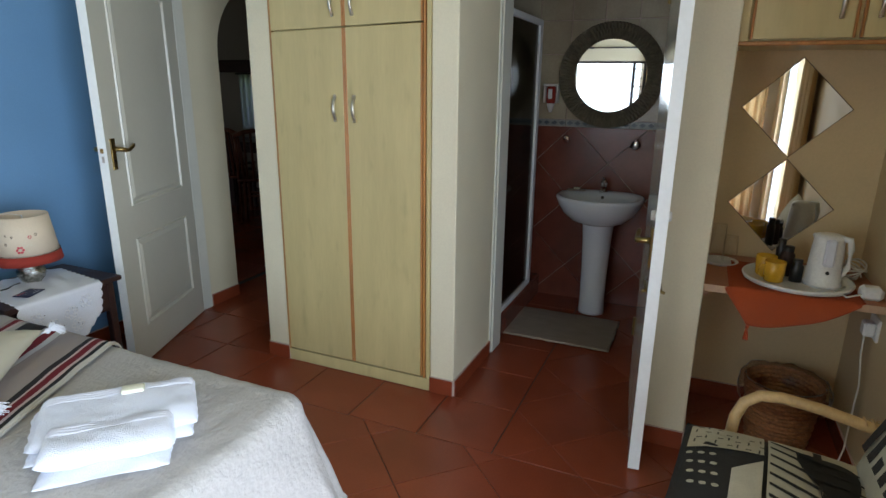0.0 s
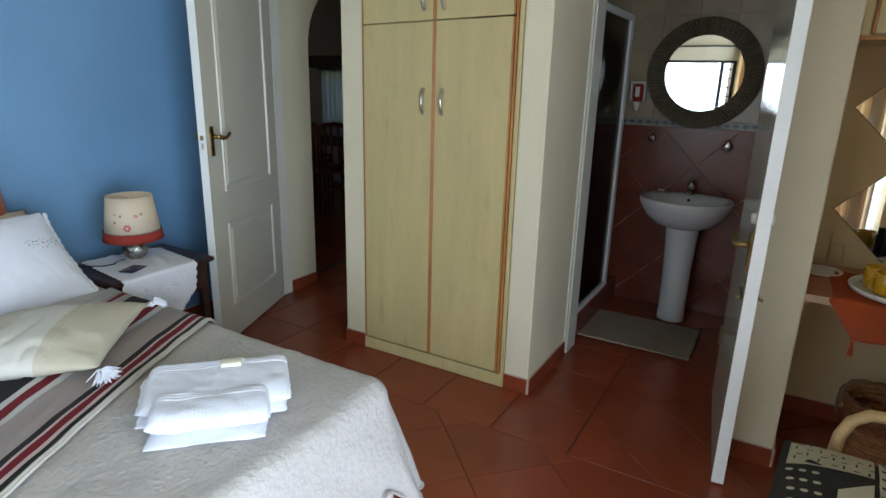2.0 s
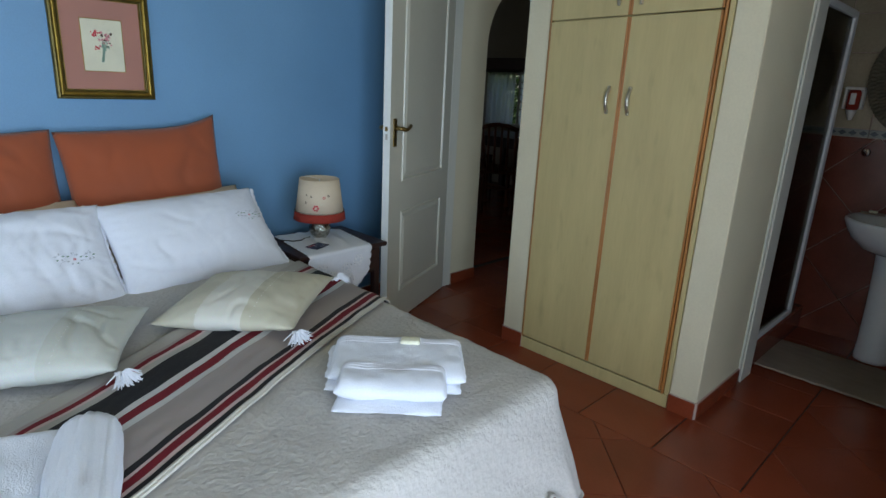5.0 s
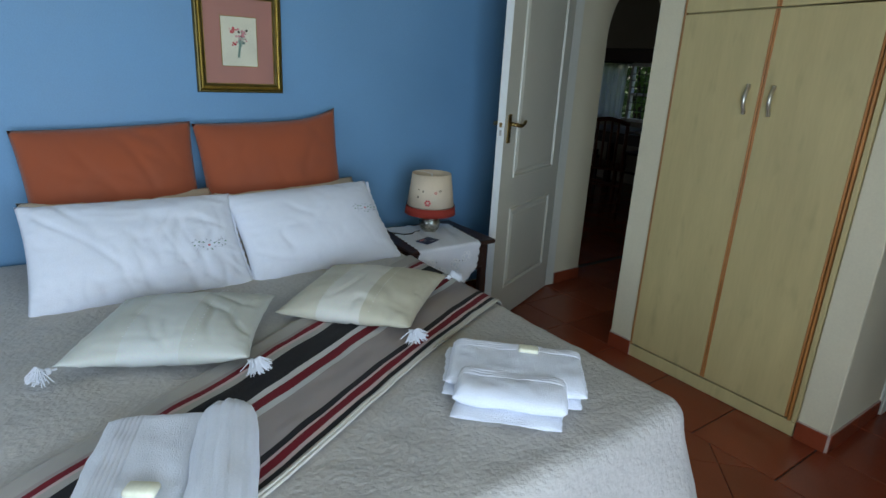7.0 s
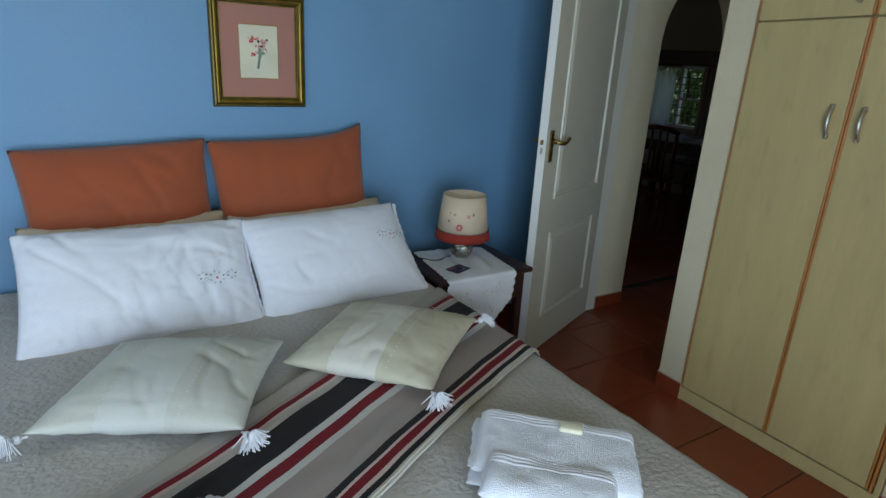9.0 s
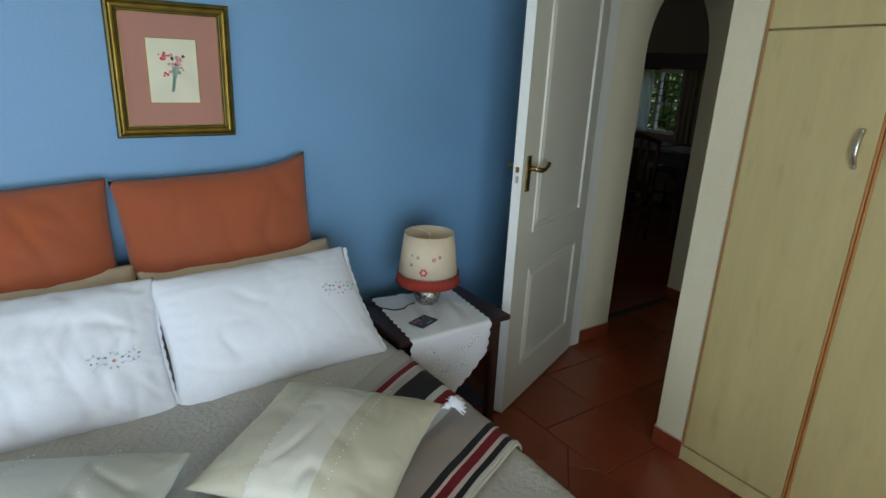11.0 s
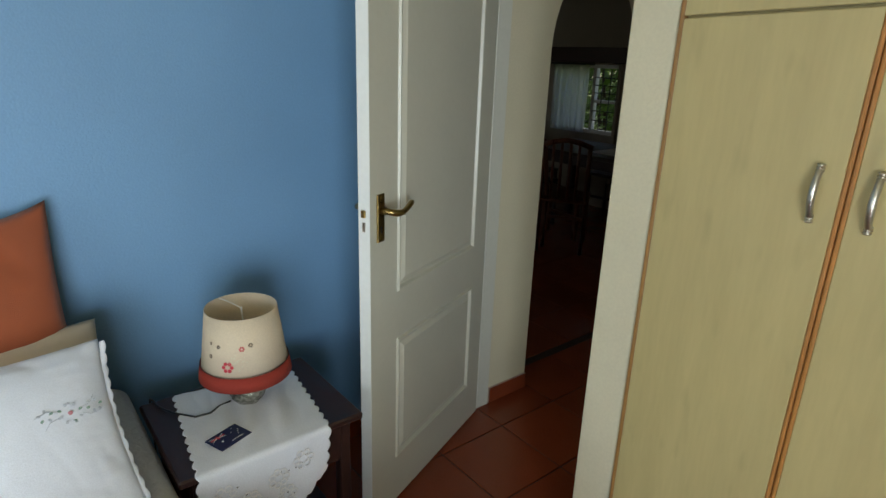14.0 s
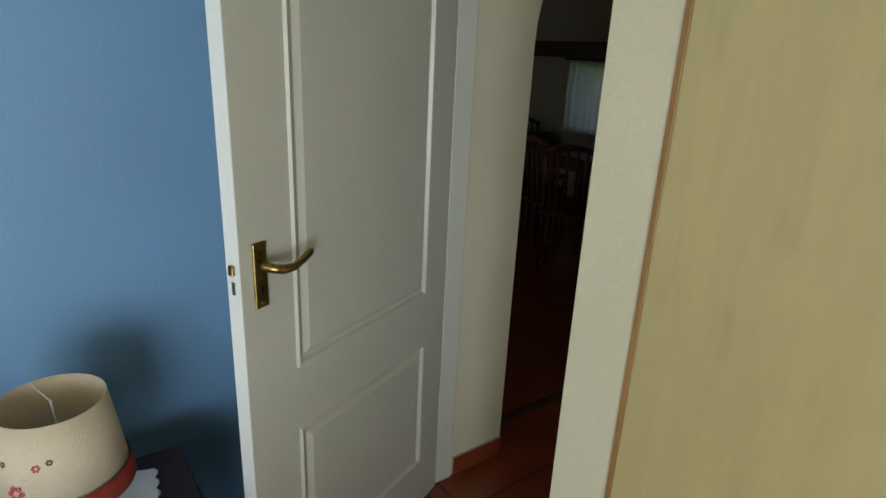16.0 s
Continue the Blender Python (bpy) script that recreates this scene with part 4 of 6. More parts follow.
thicken(part("bedspread", sheet(170, 150, cover), M["cover"], bed, "quilted stone-grey bedspread draped to near the floor", True), 0.006)

for y, z, lean, spin, seed, ear, w in ((0.020, 0.812, 14, 2.6, 2.0, 0.0, 0.625), (0.660, 0.825, 13, 1.8, 5.3, 0.045, 0.655)):
    o = part("cushion", pillow_mesh(w, 0.56, 0.17, seed, 0.055, 0.011, ear_right=ear, ears_v=0.02), M["orange"], None, "", True)
    o.matrix_world = leaning(-2.865, y, z, lean, 0, spin)
    tagged(o, "large rust-orange cotton cushion leaning on the blue wall", "cushion", "orange cushions at the bedhead")
for y, seed in ((0.03, 8.1), (0.70, 9.4)):
    o = part("pillow", pillow_mesh(0.68, 0.44, 0.15, seed, 0.05, 0.010), M["beige_linen"], None, "", True)
    o.matrix_world = leaning(-2.70, y, 0.674, 47, 0, 1.0)
    tagged(o, "beige cotton pillow tucked behind the white ones", "pillow", "pillows on the bed")


def sprig(top, cx, cy, size=1.35):
    """Embroidered spray in the pillow's own plane: a flower with petals, two buds and fine stems."""
    front = [v.co for v in top.data.vertices if v.co.z > 0.01]

    def at(dx, dy, up=0.0012):
        x, y = cx + dx * size, cy + dy * size
        near = sorted(front, key=lambda c: (c.x - x) ** 2 + (c.y - y) ** 2)[:3]
        return Vector((x, y, max(c.z for c in near) + up))

    for fx, fy, r, n in ((0.0, 0.0, 0.015, 8), (0.036, 0.006, 0.009, 6), (-0.034, 0.004, 0.008, 5)):
        for k in range(n):
            a = k * math.tau / n + 0.3
            bm = bmesh.new()
            c = at(fx + r * math.cos(a), fy + r * math.sin(a))
            for q in range(2):
                disc(bm, c + Vector((0.0025 * q * math.cos(a), 0.0025 * q * math.sin(a), 0.0002 * q)), (0, 0, 1), 0.0030, 6)
            part("embroidered_petal", bm, M["stitch_grey"] if k % 3 else M["stitch_green"], top, "stitched petal")
    bm = bmesh.new()
    disc(bm, at(0, 0, 0.002), (0, 0, 1), 0.0050, 8)
    part("embroidered_flower", bm, M["stitch_rose"], top, "stitched rose flower centre")
    for a, ln in ((0.5, 0.05), (-0.4, 0.045), (2.7, 0.05), (3.5, 0.045), (1.4, 0.028), (-1.5, 0.028)):
        bm = bmesh.new()
        tube(bm, [at(0.018 * math.cos(a), 0.012 * math.sin(a)), at(ln * 0.7 * math.cos(a), ln * 0.5 * math.sin(a)), at(ln * math.cos(a + 0.2), ln * 0.7 * math.sin(a + 0.3))], 0.0007, 5)
        part("embroidered_stem", bm, M["stitch_grey"], top, "stitched stem")


for x, y, z, lean, seed, spin, fx, fy, w, ear in ((-2.53, 0.033, 0.692, 47, 3.7, -1.0, 0.215, -0.045, 0.71, 0.0), (-2.53, 0.698, 0.690, 48, 6.2, 2.0, 0.228, 0.03, 0.655, 0.007)):
    big = seed < 5
    o = part("pillow", pillow_mesh(w, 0.43, 0.165, seed, 0.045, 0.014 if big else 0.009, 84, ear_x=ear, folds=0.30 if big else 0.12), M["linen"], None, "", True)
    o.matrix_world = leaning(x, y, z, lean, 0, spin)
    tagged(o, "white cotton pillow with a small embroidered spray", "pillow", "pillows on the bed")
    sprig(o, fx, fy)

    def hem(u, v, w=w / 2, h=0.215, ear=ear):
        t = 2 * u - 1
        return (w * (1 - 0.045 * (1 - t * t)) + ear * max(0.0, t) ** 1.5 - 0.006 + (0.010 + 0.004 * abs(math.sin(u * 13 * math.pi))) * v, h * t * 0.955, 0.003 * math.sin(u * 21) * v)

    thicken(part("scalloped_edge", sheet(120, 2, hem), M["linen"], o, "scalloped hem of the pillowcase", True), 0.0025, 0.0)


def tassel(parent, x, y, z, ang, length=0.052):
    """A knotted cotton tassel lying along ang (degrees): a cord, a wrapped knot and a loose fluffy skirt."""
    base = radians(ang)
    dx, dy = math.cos(base), math.sin(base)
    bm = bmesh.new()
    tube(bm, [(x - dx * 0.006, y - dy * 0.006, z), (x + dx * 0.010, y + dy * 0.010, z + 0.002)], 0.0028, 6)
    ball(bm, (x + dx * 0.014, y + dy * 0.014, z + 0.001), 0.0095, 8)
    rng = random.Random(int(ang * 7 + 400))
    for k in range(90):
        a = base + rng.gauss(0, 0.42)
        lift = rng.uniform(-0.010, 0.016)
        ln = length * rng.uniform(0.7, 1.08)
        ex, ey, curl = math.cos(a), math.sin(a), rng.uniform(-0.35, 0.35)
        tx, ty = math.cos(a + curl), math.sin(a + curl)
        tube(bm, [(x + dx * 0.016, y + dy * 0.016, z + 0.001), (x + dx * 0.018 + ex * ln * 0.4, y + dy * 0.018 + ey * ln * 0.4, z + 0.004 + lift), (x + dx * 0.010 + tx * ln, y + dy * 0.010 + ty * ln, z - 0.010 + 0.6 * lift)], [0.0014, 0.0019, 0.0012], 4)
    part("tassel", bm, M["lace"], parent, "white cotton tassel")


def scatter_cushion(x, y, z, rz, size, seed, tilt, label, cloth_mat, corners):
    o = part("cushion", pillow_mesh(size, size * 0.98, 0.125, seed, 0.06, 0.010, 60, uv=True, folds=0.04), M[cloth_mat], None, "", True)
    o.matrix_world = pose(x, y, z, tilt[0], tilt[1], rz)
    tagged(o, label, "cushion", "cream cushions on the bed")
    for sx, sy in corners:
        tassel(o, sx * size * 0.495, sy * size * 0.485, -0.01, math.degrees(math.atan2(sy, sx)))
    for u in (-0.19, 0.19):
        bm = bmesh.new()
        for k in range(22):
            v = -0.9 + 1.8 * k / 21
            zz = 0.0625 * (max(0, 1 - abs(2 * u) ** 2.6) * max(0, 1 - abs(v) ** 2.6)) ** 0.55 + 0.002
            disc(bm, (size * u, size * 0.49 * v, zz), (0, 0, 1), 0.0022, 5)
        part("stitched_seam", bm, M["stitch"], o, "row of pale stitches")
    return o


scatter_cushion(-1.955, 0.635, 0.615, 40, 0.455, 4.4, (2, -3), "cream checked cushion with white tassels on the throw", "check", ((1, 1), (1, -1)))
scatter_cushion(-1.99, 0.040, 0.613, 62, 0.475, 7.7, (-2, -2), "pale cream cushion with white tassels on the bedspread", "check_pale", ((1, -1), (-1, -1)))


def runner_point(u, v):
    """u along the throw from the passage side, v across it from the head side."""
    a0, a1 = Vector((-2.41, 1.17)), Vector((-1.485, -0.43))
    b0, b1 = Vector((-1.843, 1.25)), Vector((-1.005, -0.43))
    a, b = a0 + (a1 - a0) * u, b0 + (b1 - b0) * u
    p = a + (b - a) * v - Vector((0.024, 0.0)) * v * math.sin(math.pi * min(1.0, u / 0.7)) ** 2
    q = over_bed(p.x, p.y, 0.010)
    rip = 0.004 * noise.noise((u * 8, v * 5, 1.5)) + 0.003 * noise.noise((u * 20, v * 16, 4.0))
    fold = 0.003 * math.sin((v - 0.955) * 22 * math.pi) if v > 0.955 else 0.0
    q.z += rip + fold
    return q


o = thicken(part("throw", sheet(110, 70, runner_point, True), M["runner"], None, "", True), 0.006, 0.0)
tagged(o, "striped woven throw in black, red and taupe across the bed", "throw")
for v in (0.985, 1.0):
    bm = bmesh.new()
    tube(bm, [runner_point(k / 60, v) + Vector((0, 0, 0.003)) for k in range(61)], 0.0042, 8)
    part("rolled_fold", bm, M["throw_edge"], o, "soft cream fold along the throw's edge", True)


# ---- towels ----
def towel_top(x, y, length, depth, th, z0, tilt, seed):
    """Height of a folded pad's upper face: soft front fold, squarer back and ends."""
    u, v = min(1.0, abs(2 * x / length)), max(-1.0, min(1.0, 2 * y / depth))
    round_v = 1 - abs(v) ** (2.5 if v < 0 else 9.0)
    puff = (max(0.0, 1 - u ** 14) * max(0.0, round_v)) ** 0.5
    wob = 0.008 * noise.noise((x * 11 + seed, y * 16, 1.0)) + 0.0035 * noise.noise((x * 30, y * 34, seed))
    return z0 + th / 2 + (th / 2 + wob) * puff + tilt * (y + depth / 2)


def towel_pad(name, parent, place, length, depth, th, z0, tilt, seed, label=""):
    """One folded thickness of terry, length along x, its fold towards -y."""
    nu, nv = 56, 30
    bm = bmesh.new()
    for sgn in (1, -1):
        rows = []
        for i in range(nu + 1):
            x = length / 2 * math.sin(math.pi / 2 * (2 * i / nu - 1))
            row = []
            for j in range(nv + 1):
                y = depth / 2 * math.sin(math.pi / 2 * (2 * j / nv - 1))
                z = towel_top(x, y, length, depth, th, z0, tilt, seed)
                mid = z0 + th / 2 + tilt * (y + depth / 2)
                if sgn < 0:
                    z = 2 * mid - z
                ex = 0.009 * noise.noise((y * 13, seed, 2.0)) + 0.004 * noise.noise((y * 60, seed, 5.0))
                ey = 0.009 * noise.noise((x * 8, seed, 4.0)) + 0.003 * noise.noise((x * 33, seed, 6.0))
                row.append(bm.verts.new((x + ex * abs(2 * x / length) ** 4, y + ey, z)))
            rows.append(row)
        for i in range(nu):
            for j in range(nv):
                bm.faces.new((rows[i][j], rows[i + 1][j], rows[i + 1][j + 1], rows[i][j + 1]))
    bmesh.ops.remove_doubles(bm, verts=bm.verts, dist=0.0006)
    ob = part(name, bm, M["towel"], parent, label, True)
    ob.matrix_local = place
    return ob


def towel_band(pad, length, depth, th, z0, tilt, seed, y0, ribs):
    """Woven ribs across the upper face near its back edge."""
    def f(u, v):
        x, y = 0.97 * length * (u - 0.5), y0 + 0.0095 * ribs * v
        return (x, y, towel_top(x, y, length, depth, th, z0, tilt, seed) + 0.0004 + 0.0022 * abs(math.sin(v * ribs * math.pi)) ** 0.7)

    part("woven_band", sheet(50, ribs * 6, f), M["towel_band"], pad, "ribbed woven band", True)


t1 = thing("towel_stack", "white folded terry towels with a small soap on top", "towels", (-1.272, 0.703, BED_Z + 0.003), 47)
towel_pad("bath_towel_fold", t1, pose(-0.006, 0.036, 0), 0.352, 0.212, 0.034, 0.0, 0.0, 1.0)
pad = towel_pad("bath_towel", t1, pose(0.002, 0.042, 0), 0.358, 0.205, 0.050, 0.020, 0.03, 3.1, "folded white bath towel")
towel_band(pad, 0.358, 0.205, 0.050, 0.020, 0.03, 3.1, 0.056, 4)
towel_pad("bath_towel_fold", t1, pose(-0.008, 0.052, 0, 0, 0, 1), 0.364, 0.176, 0.024, 0.022, 0.03, 13.4)
towel_pad("hand_towel_fold", t1, pose(-0.012, -0.086, 0, 0, 0, -2), 0.268, 0.150, 0.020, 0.0, 0.0, 5.5)
pad = towel_pad("hand_towel", t1, pose(-0.008, -0.073, 0, 0, 0, -2), 0.276, 0.126, 0.058, 0.014, 0.0, 7.2, "thickly folded white hand towel")
towel_band(pad, 0.276, 0.126, 0.058, 0.014, 0.0, 7.2, 0.018, 4)
towel_pad("hand_towel_fold", t1, pose(-0.012, -0.068, 0, 0, 0, -2), 0.282, 0.106, 0.030, 0.020, 0.0, 15.1)
bm = bmesh.new()
box(bm, -0.027, 0.027, -0.016, 0.016, 0, 0.014, bevel=0.005, seg=2)
soap1 = part("soap", bm, M["soap"], None, "", True)
soap1.matrix_world = pose(-1.322, 0.795, BED_Z + 0.0765, 3, 0, 44)
tagged(soap1, "small wrapped cream soap lying on a towel", "soap", "guest soaps")

t2 = thing("towel_stack", "white folded and rolled terry towels on the throw", "towels", (-1.310, -0.140, BED_Z + 0.014), -22)
towel_pad("bath_towel_fold", t2, pose(-0.010, -0.050, 0), 0.42, 0.200, 0.030, 0.0, 0.0, 9.0)
pad = towel_pad("bath_towel", t2, pose(-0.010, -0.048, 0), 0.415, 0.195, 0.032, 0.027, 0.0, 11.0, "folded white bath towel")
towel_band(pad, 0.415, 0.195, 0.032, 0.027, 0.0, 11.0, -0.072, 5)
rib_rng = random.Random(8)
ribs_at = [rib_rng.uniform(0.6, 1.2) for _ in range(14)]
bm = bmesh.new()
ring = []
for i in range(41):
    x = -0.205 + 0.41 * i / 40
    e = abs(i / 20 - 1)
    sq = 1 - 0.30 * max(0, e - 0.82) / 0.18
    row = []
    for j in range(112):
        a = j * math.tau / 112
        rib = 0.0042 * ribs_at[int(j / 8) % 14] * abs(math.sin(7 * a)) ** 0.6 + 0.004 * noise.noise((x * 14, 2 * math.cos(a), 2 * math.sin(a)))
        row.append(bm.verts.new((x + 0.006 * noise.noise((a * 3, i * 0.05, 1.0)), sq * (0.058 + rib) * math.cos(a), 0.050 + sq * (0.047 + rib) * math.sin(a))))
    ring.append(row)
for a, b in zip(ring, ring[1:]):
    for j in range(112):
        bm.faces.new((a[j], a[(j + 1) % 112], b[(j + 1) % 112], b[j]))
bm.faces.new(ring[0])
bm.faces.new(ring[-1])
o = part("rolled_towel", bm, M["towel"], t2, "ribbed rolled hand towel", True)
o.matrix_local = pose(0.0, 0.110, 0, 0, 0, 3)
soap2 = part("soap", boxes((-0.029, 0.029, -0.017, 0.017, 0, 0.016), bevel=0.005), M["soap"], None, "", True)
soap2.matrix_world = pose(-1.278, -0.176, BED_Z + 0.0725, 0, 0, 55)
tagged(soap2, "small wrapped cream soap lying on a towel", "soap", "guest soaps")


# ---- bedside tables ----
def bedside_table(loc):
    top = thing("bedside_table", "dark mahogany bedside table beside the bed", "bedside table", loc, 0, "bedside tables")
    part("tabletop", boxes((0.172, 0.575, -0.265, 0.238, 0.538, 0.560), bevel=0.005), M["darkwood"], top)
    part("apron", boxes((0.19, 0.54, -0.235, 0.21, 0.40, 0.538), bevel=0.003), M["darkwood"], top)
    d = part("drawer_front", boxes((0.54, 0.552, -0.20, 0.18, 0.415, 0.525), bevel=0.004), M["darkwood"], top)
    bm = bmesh.new()
    ball(bm, (0.562, 0.0, 0.47), 0.012, 8)
    part("knob", bm, M["darkwood"], d, "", True)
    part("shelf", boxes((0.195, 0.53, -0.225, 0.20, 0.14, 0.158), bevel=0.003), M["darkwood"], top)
    for x in (0.190, 0.515):
        for y in (-0.23, 0.175):
            part("leg", boxes((x, x + 0.035, y, y + 0.035, 0, 0.538), bevel=0.004), M["darkwood"], top)
    return top


bt = bedside_table((-2.975, 1.365, 0))
copy_thing(bt, pose(-2.975, -0.74, 0))

NT = 0.560


def lace_point(u, v):
    """The cloth on the bedside table: v runs from the wall over the front edge to a point, u across."""
    half = abs(2 * u - 1)
    peak = u / 0.55 if u < 0.55 else (1 - u) / 0.45
    s = v * (0.455 + 0.205 * peak) + 0.012 * abs(math.sin(u * 13 * math.pi)) * v ** 14
    side = 0.009 * abs(math.sin(s * 27 * math.pi)) * (1 if u > 0.5 else -1) * half ** 16
    y = 1.194 + 0.335 * u - 0.125 * s + side
    x0, r = -2.788 + 0.059 * u, 0.012
    flat_len = -2.400 - x0
    ripple = 0.003 * noise.noise((u * 6, v * 6, 0)) + 0.009 * math.exp(-((u - 0.82 + 0.30 * v) * 13) ** 2) + 0.008 * math.exp(-((u - 0.60 + 0.42 * v) * 15) ** 2) + 0.005 * math.exp(-((u - 0.36 + 0.2 * v) * 16) ** 2)
    if s <= flat_len:
        return (x0 + s, y, NT + 0.004 + abs(ripple) * min(1.0, (flat_len - s) * 12))
    k = s - flat_len
    if k < r * 1.57:
        a = k / r
        return (x0 + flat_len + r * math.sin(a), y, NT + 0.004 - r * (1 - math.cos(a)))
    k -= r * 1.57
    return (x0 + flat_len + r + 0.007 * math.sin(u * 9) * min(1, k * 6), y, NT + 0.004 - r - k)


cloth = thicken(part("table_cloth", sheet(104, 104, lace_point), M["lace"], None, "", True), 0.0018, 1.0)
tagged(cloth, "white embroidered lace cloth hanging over the bedside table", "table cloth")
rng = random.Random(4)
for cx, cz, n in ((1.255, 0.445, 7), (1.335, 0.475, 7), (1.195, 0.490, 6), (1.405, 0.505, 6), (1.285, 0.375, 7), (1.225, 0.405, 5), (1.355, 0.415, 6)):
    for k in range(n):
        a = k * math.tau / n
        c = Vector((-2.3795, cx + 0.02 * math.cos(a), cz + 0.02 * math.sin(a)))
        bm = bmesh.new()
        tube(bm, [c + Vector((0, 0.009 * math.cos(b), 0.009 * math.sin(b))) for b in (0, 1.05, 2.1, 3.14, 4.19, 5.24)], 0.0024, 5, True)
        part("embroidered_loop", bm, M["stitch"], cloth, "raised white embroidery loop")
for k in range(16):
    c = Vector((-2.3785, 1.29 + rng.uniform(-0.11, 0.11), 0.46 + rng.uniform(-0.06, 0.05)))
    bm = bmesh.new()
    disc(bm, c, (1, 0, 0), 0.0022, 6)
    part("cutwork_hole", bm, M["dark"], cloth, "cutwork eyelet")
bm = bmesh.new()
ball(bm, (-2.384, 1.293, 0.284), 0.006, 6)
for k in range(14):
    a = k * math.tau / 14
    tube(bm, [(-2.384, 1.293, 0.284), (-2.384 + 0.005 * math.cos(a), 1.293 + 0.005 * math.sin(a), 0.262), (-2.384 + 0.008 * math.cos(a), 1.293 + 0.009 * math.sin(a), 0.212 + 0.005 * (k % 3))], 0.0018, 4)
part("tassel", bm, M["lace"], cloth, "white cotton tassel at the cloth's point")

# lamp
LX, LY = -2.640, 1.360
lamp = thing("table_lamp", "bedside lamp with parchment shade and mottled silver base", "table lamp", (LX, LY, NT + 0.006))
bm = bmesh.new()
lathe(bm, [(0.001, 0), (0.030, 0), (0.034, 0.006), (0.046, 0.020), (0.054, 0.040), (0.055, 0.056), (0.048, 0.076), (0.032, 0.092), (0.020, 0.098), (0.016, 0.106), (0.001, 0.108)], 36)
part("base", bm, M["pewter"], lamp, "mottled silver ball base", True)
bm = bmesh.new()
lathe(bm, [(0.010, 0.104), (0.010, 0.13), (0.017, 0.132), (0.017, 0.175), (0.001, 0.178)], 18)
part("bulb_holder", bm, M["white"], lamp, "", True)
part("price_label", boxes((0.040, 0.0412, -0.026, -0.004, 0.066, 0.092)), M["white"], lamp, "small white paper label").matrix_local = pose(0, 0, 0, 0, 0, -35)
S0, S1, R0, R1 = 0.099, 0.300, 0.123, 0.097


def shade_r(z):
    return R0 + (R1 - R0) * (z - S0) / (S1 - S0)


bm = bmesh.new()
lathe(bm, [(shade_r(0.134) - 0.0015, 0.134), (shade_r(S1) - 0.0015, S1)], 64)
shade = thicken(part("shade", bm, M["shade"], lamp, "parchment shade with printed flowers", True), 0.0016, 0.0)
bm = bmesh.new()
lathe(bm, [(shade_r(S0) + 0.003, S0), (shade_r(0.140) + 0.002, 0.140)], 64)
thicken(part("red_band", bm, M["shade_red"], lamp, "red felt band round the foot of the shade", True), 0.003, 0.0)
bm = bmesh.new()
for k in range(150):
    a = k * math.tau / 150
    r = shade_r(0.142) + 0.0025
    ball(bm, (r * math.cos(a), r * math.sin(a), 0.1425 + 0.0012 * (k % 2)), 0.0018, 3)
part("beaded_trim", bm, M["dark"], lamp, "dark beaded trim")
bm = bmesh.new()
tube(bm, [(0, 0, 0.175), (0.004, 0.002, 0.24), (0.002, 0.0, 0.298)], 0.0028, 6)
tube(bm, [(0.002, 0, 0.296), (-0.05, -0.02, 0.302), (-0.092, -0.03, 0.298)], 0.0012, 5)
for a in (0.4, 2.5, 4.6):
    tube(bm, [(0.002, 0, 0.176), (shade_r(0.14) * 0.99 * math.cos(a), shade_r(0.14) * 0.99 * math.sin(a), 0.14)], 0.0014, 5)
part("shade_carrier", bm, M["white"], lamp, "thin pale shade carrier")


def shade_spot(bm, ang, z, du, dv, r):
    rr = shade_r(z) + 0.0016
    a = radians(ang) + du / rr
    rz = shade_r(z + dv) + 0.0016
    disc(bm, (rz * math.cos(a), rz * math.sin(a), z + dv), (math.cos(a), math.sin(a), 0.13), r, 8)


for ang, z, r, m in ((-42, 0.172, 0.0115, "petal"), (-68, 0.196, 0.0042, "dark"), (-55, 0.226, 0.0040, "dark"), (-22, 0.222, 0.0055, "petal"), (-10, 0.230, 0.0045, "dark"), (-68, 0.232, 0.003, "dark")):
    bm = bmesh.new()
    for k in range(6):
        shade_spot(bm, ang, z, 0.95 * r * math.cos(k * math.tau / 6), 0.95 * r * math.sin(k * math.tau / 6), r * 0.46)
    part("printed_flower", bm, M[m], shade, "printed flower")
bm = bmesh.new()
for k in range(26):
    shade_spot(bm, -35 + 0.5 * k, 0.185 + 0.012 * math.sin(k * 0.8), 0.012 * math.cos(k), 0.012 * math.sin(k * 1.7), 0.0016)
part("white_tendril", bm, M["paper"], shade, "faint white tendrils")
bm = bmesh.new()
tube(bm, [(-0.02, -0.045, 0.004), (-0.015, -0.08, 0.003), (0.005, -0.11, 0.003), (0.0, -0.15, 0.003), (-0.05, -0.19, 0.003), (-0.10, -0.215, 0.002), (-0.155, -0.224, 0.002), (-0.176, -0.226, -0.004), (-0.184, -0.228, -0.03), (-0.186, -0.23, -0.30)], 0.0028, 8)
part("flex", bm, M["black"], lamp, "black lamp flex", True)

card = thing("coaster", "dark navy coaster printed with a small flag", "coaster", (-2.492, 1.250, NT + 0.011), 20)
part("board", boxes((-0.040, 0.040, -0.058, 0.058, 0, 0.004), bevel=0.0018), M["navy"], card)
part("print_cross", boxes((-0.029, -0.011, -0.027, -0.022, 0.0042, 0.0047), (-0.0225, -0.0175, -0.05, 0.0, 0.0042, 0.0047)), M["flag_red"], card, "red printed cross")
bm = bmesh.new()
for a, b in (((-0.029, -0.05), (-0.011, 0.0)), ((-0.029, 0.0), (-0.011, -0.05))):
    tube(bm, [(*a, 0.0036), (*b, 0.0036)], 0.0012, 4)
part("print_saltire", bm, M["white"], card, "pale printed diagonals")
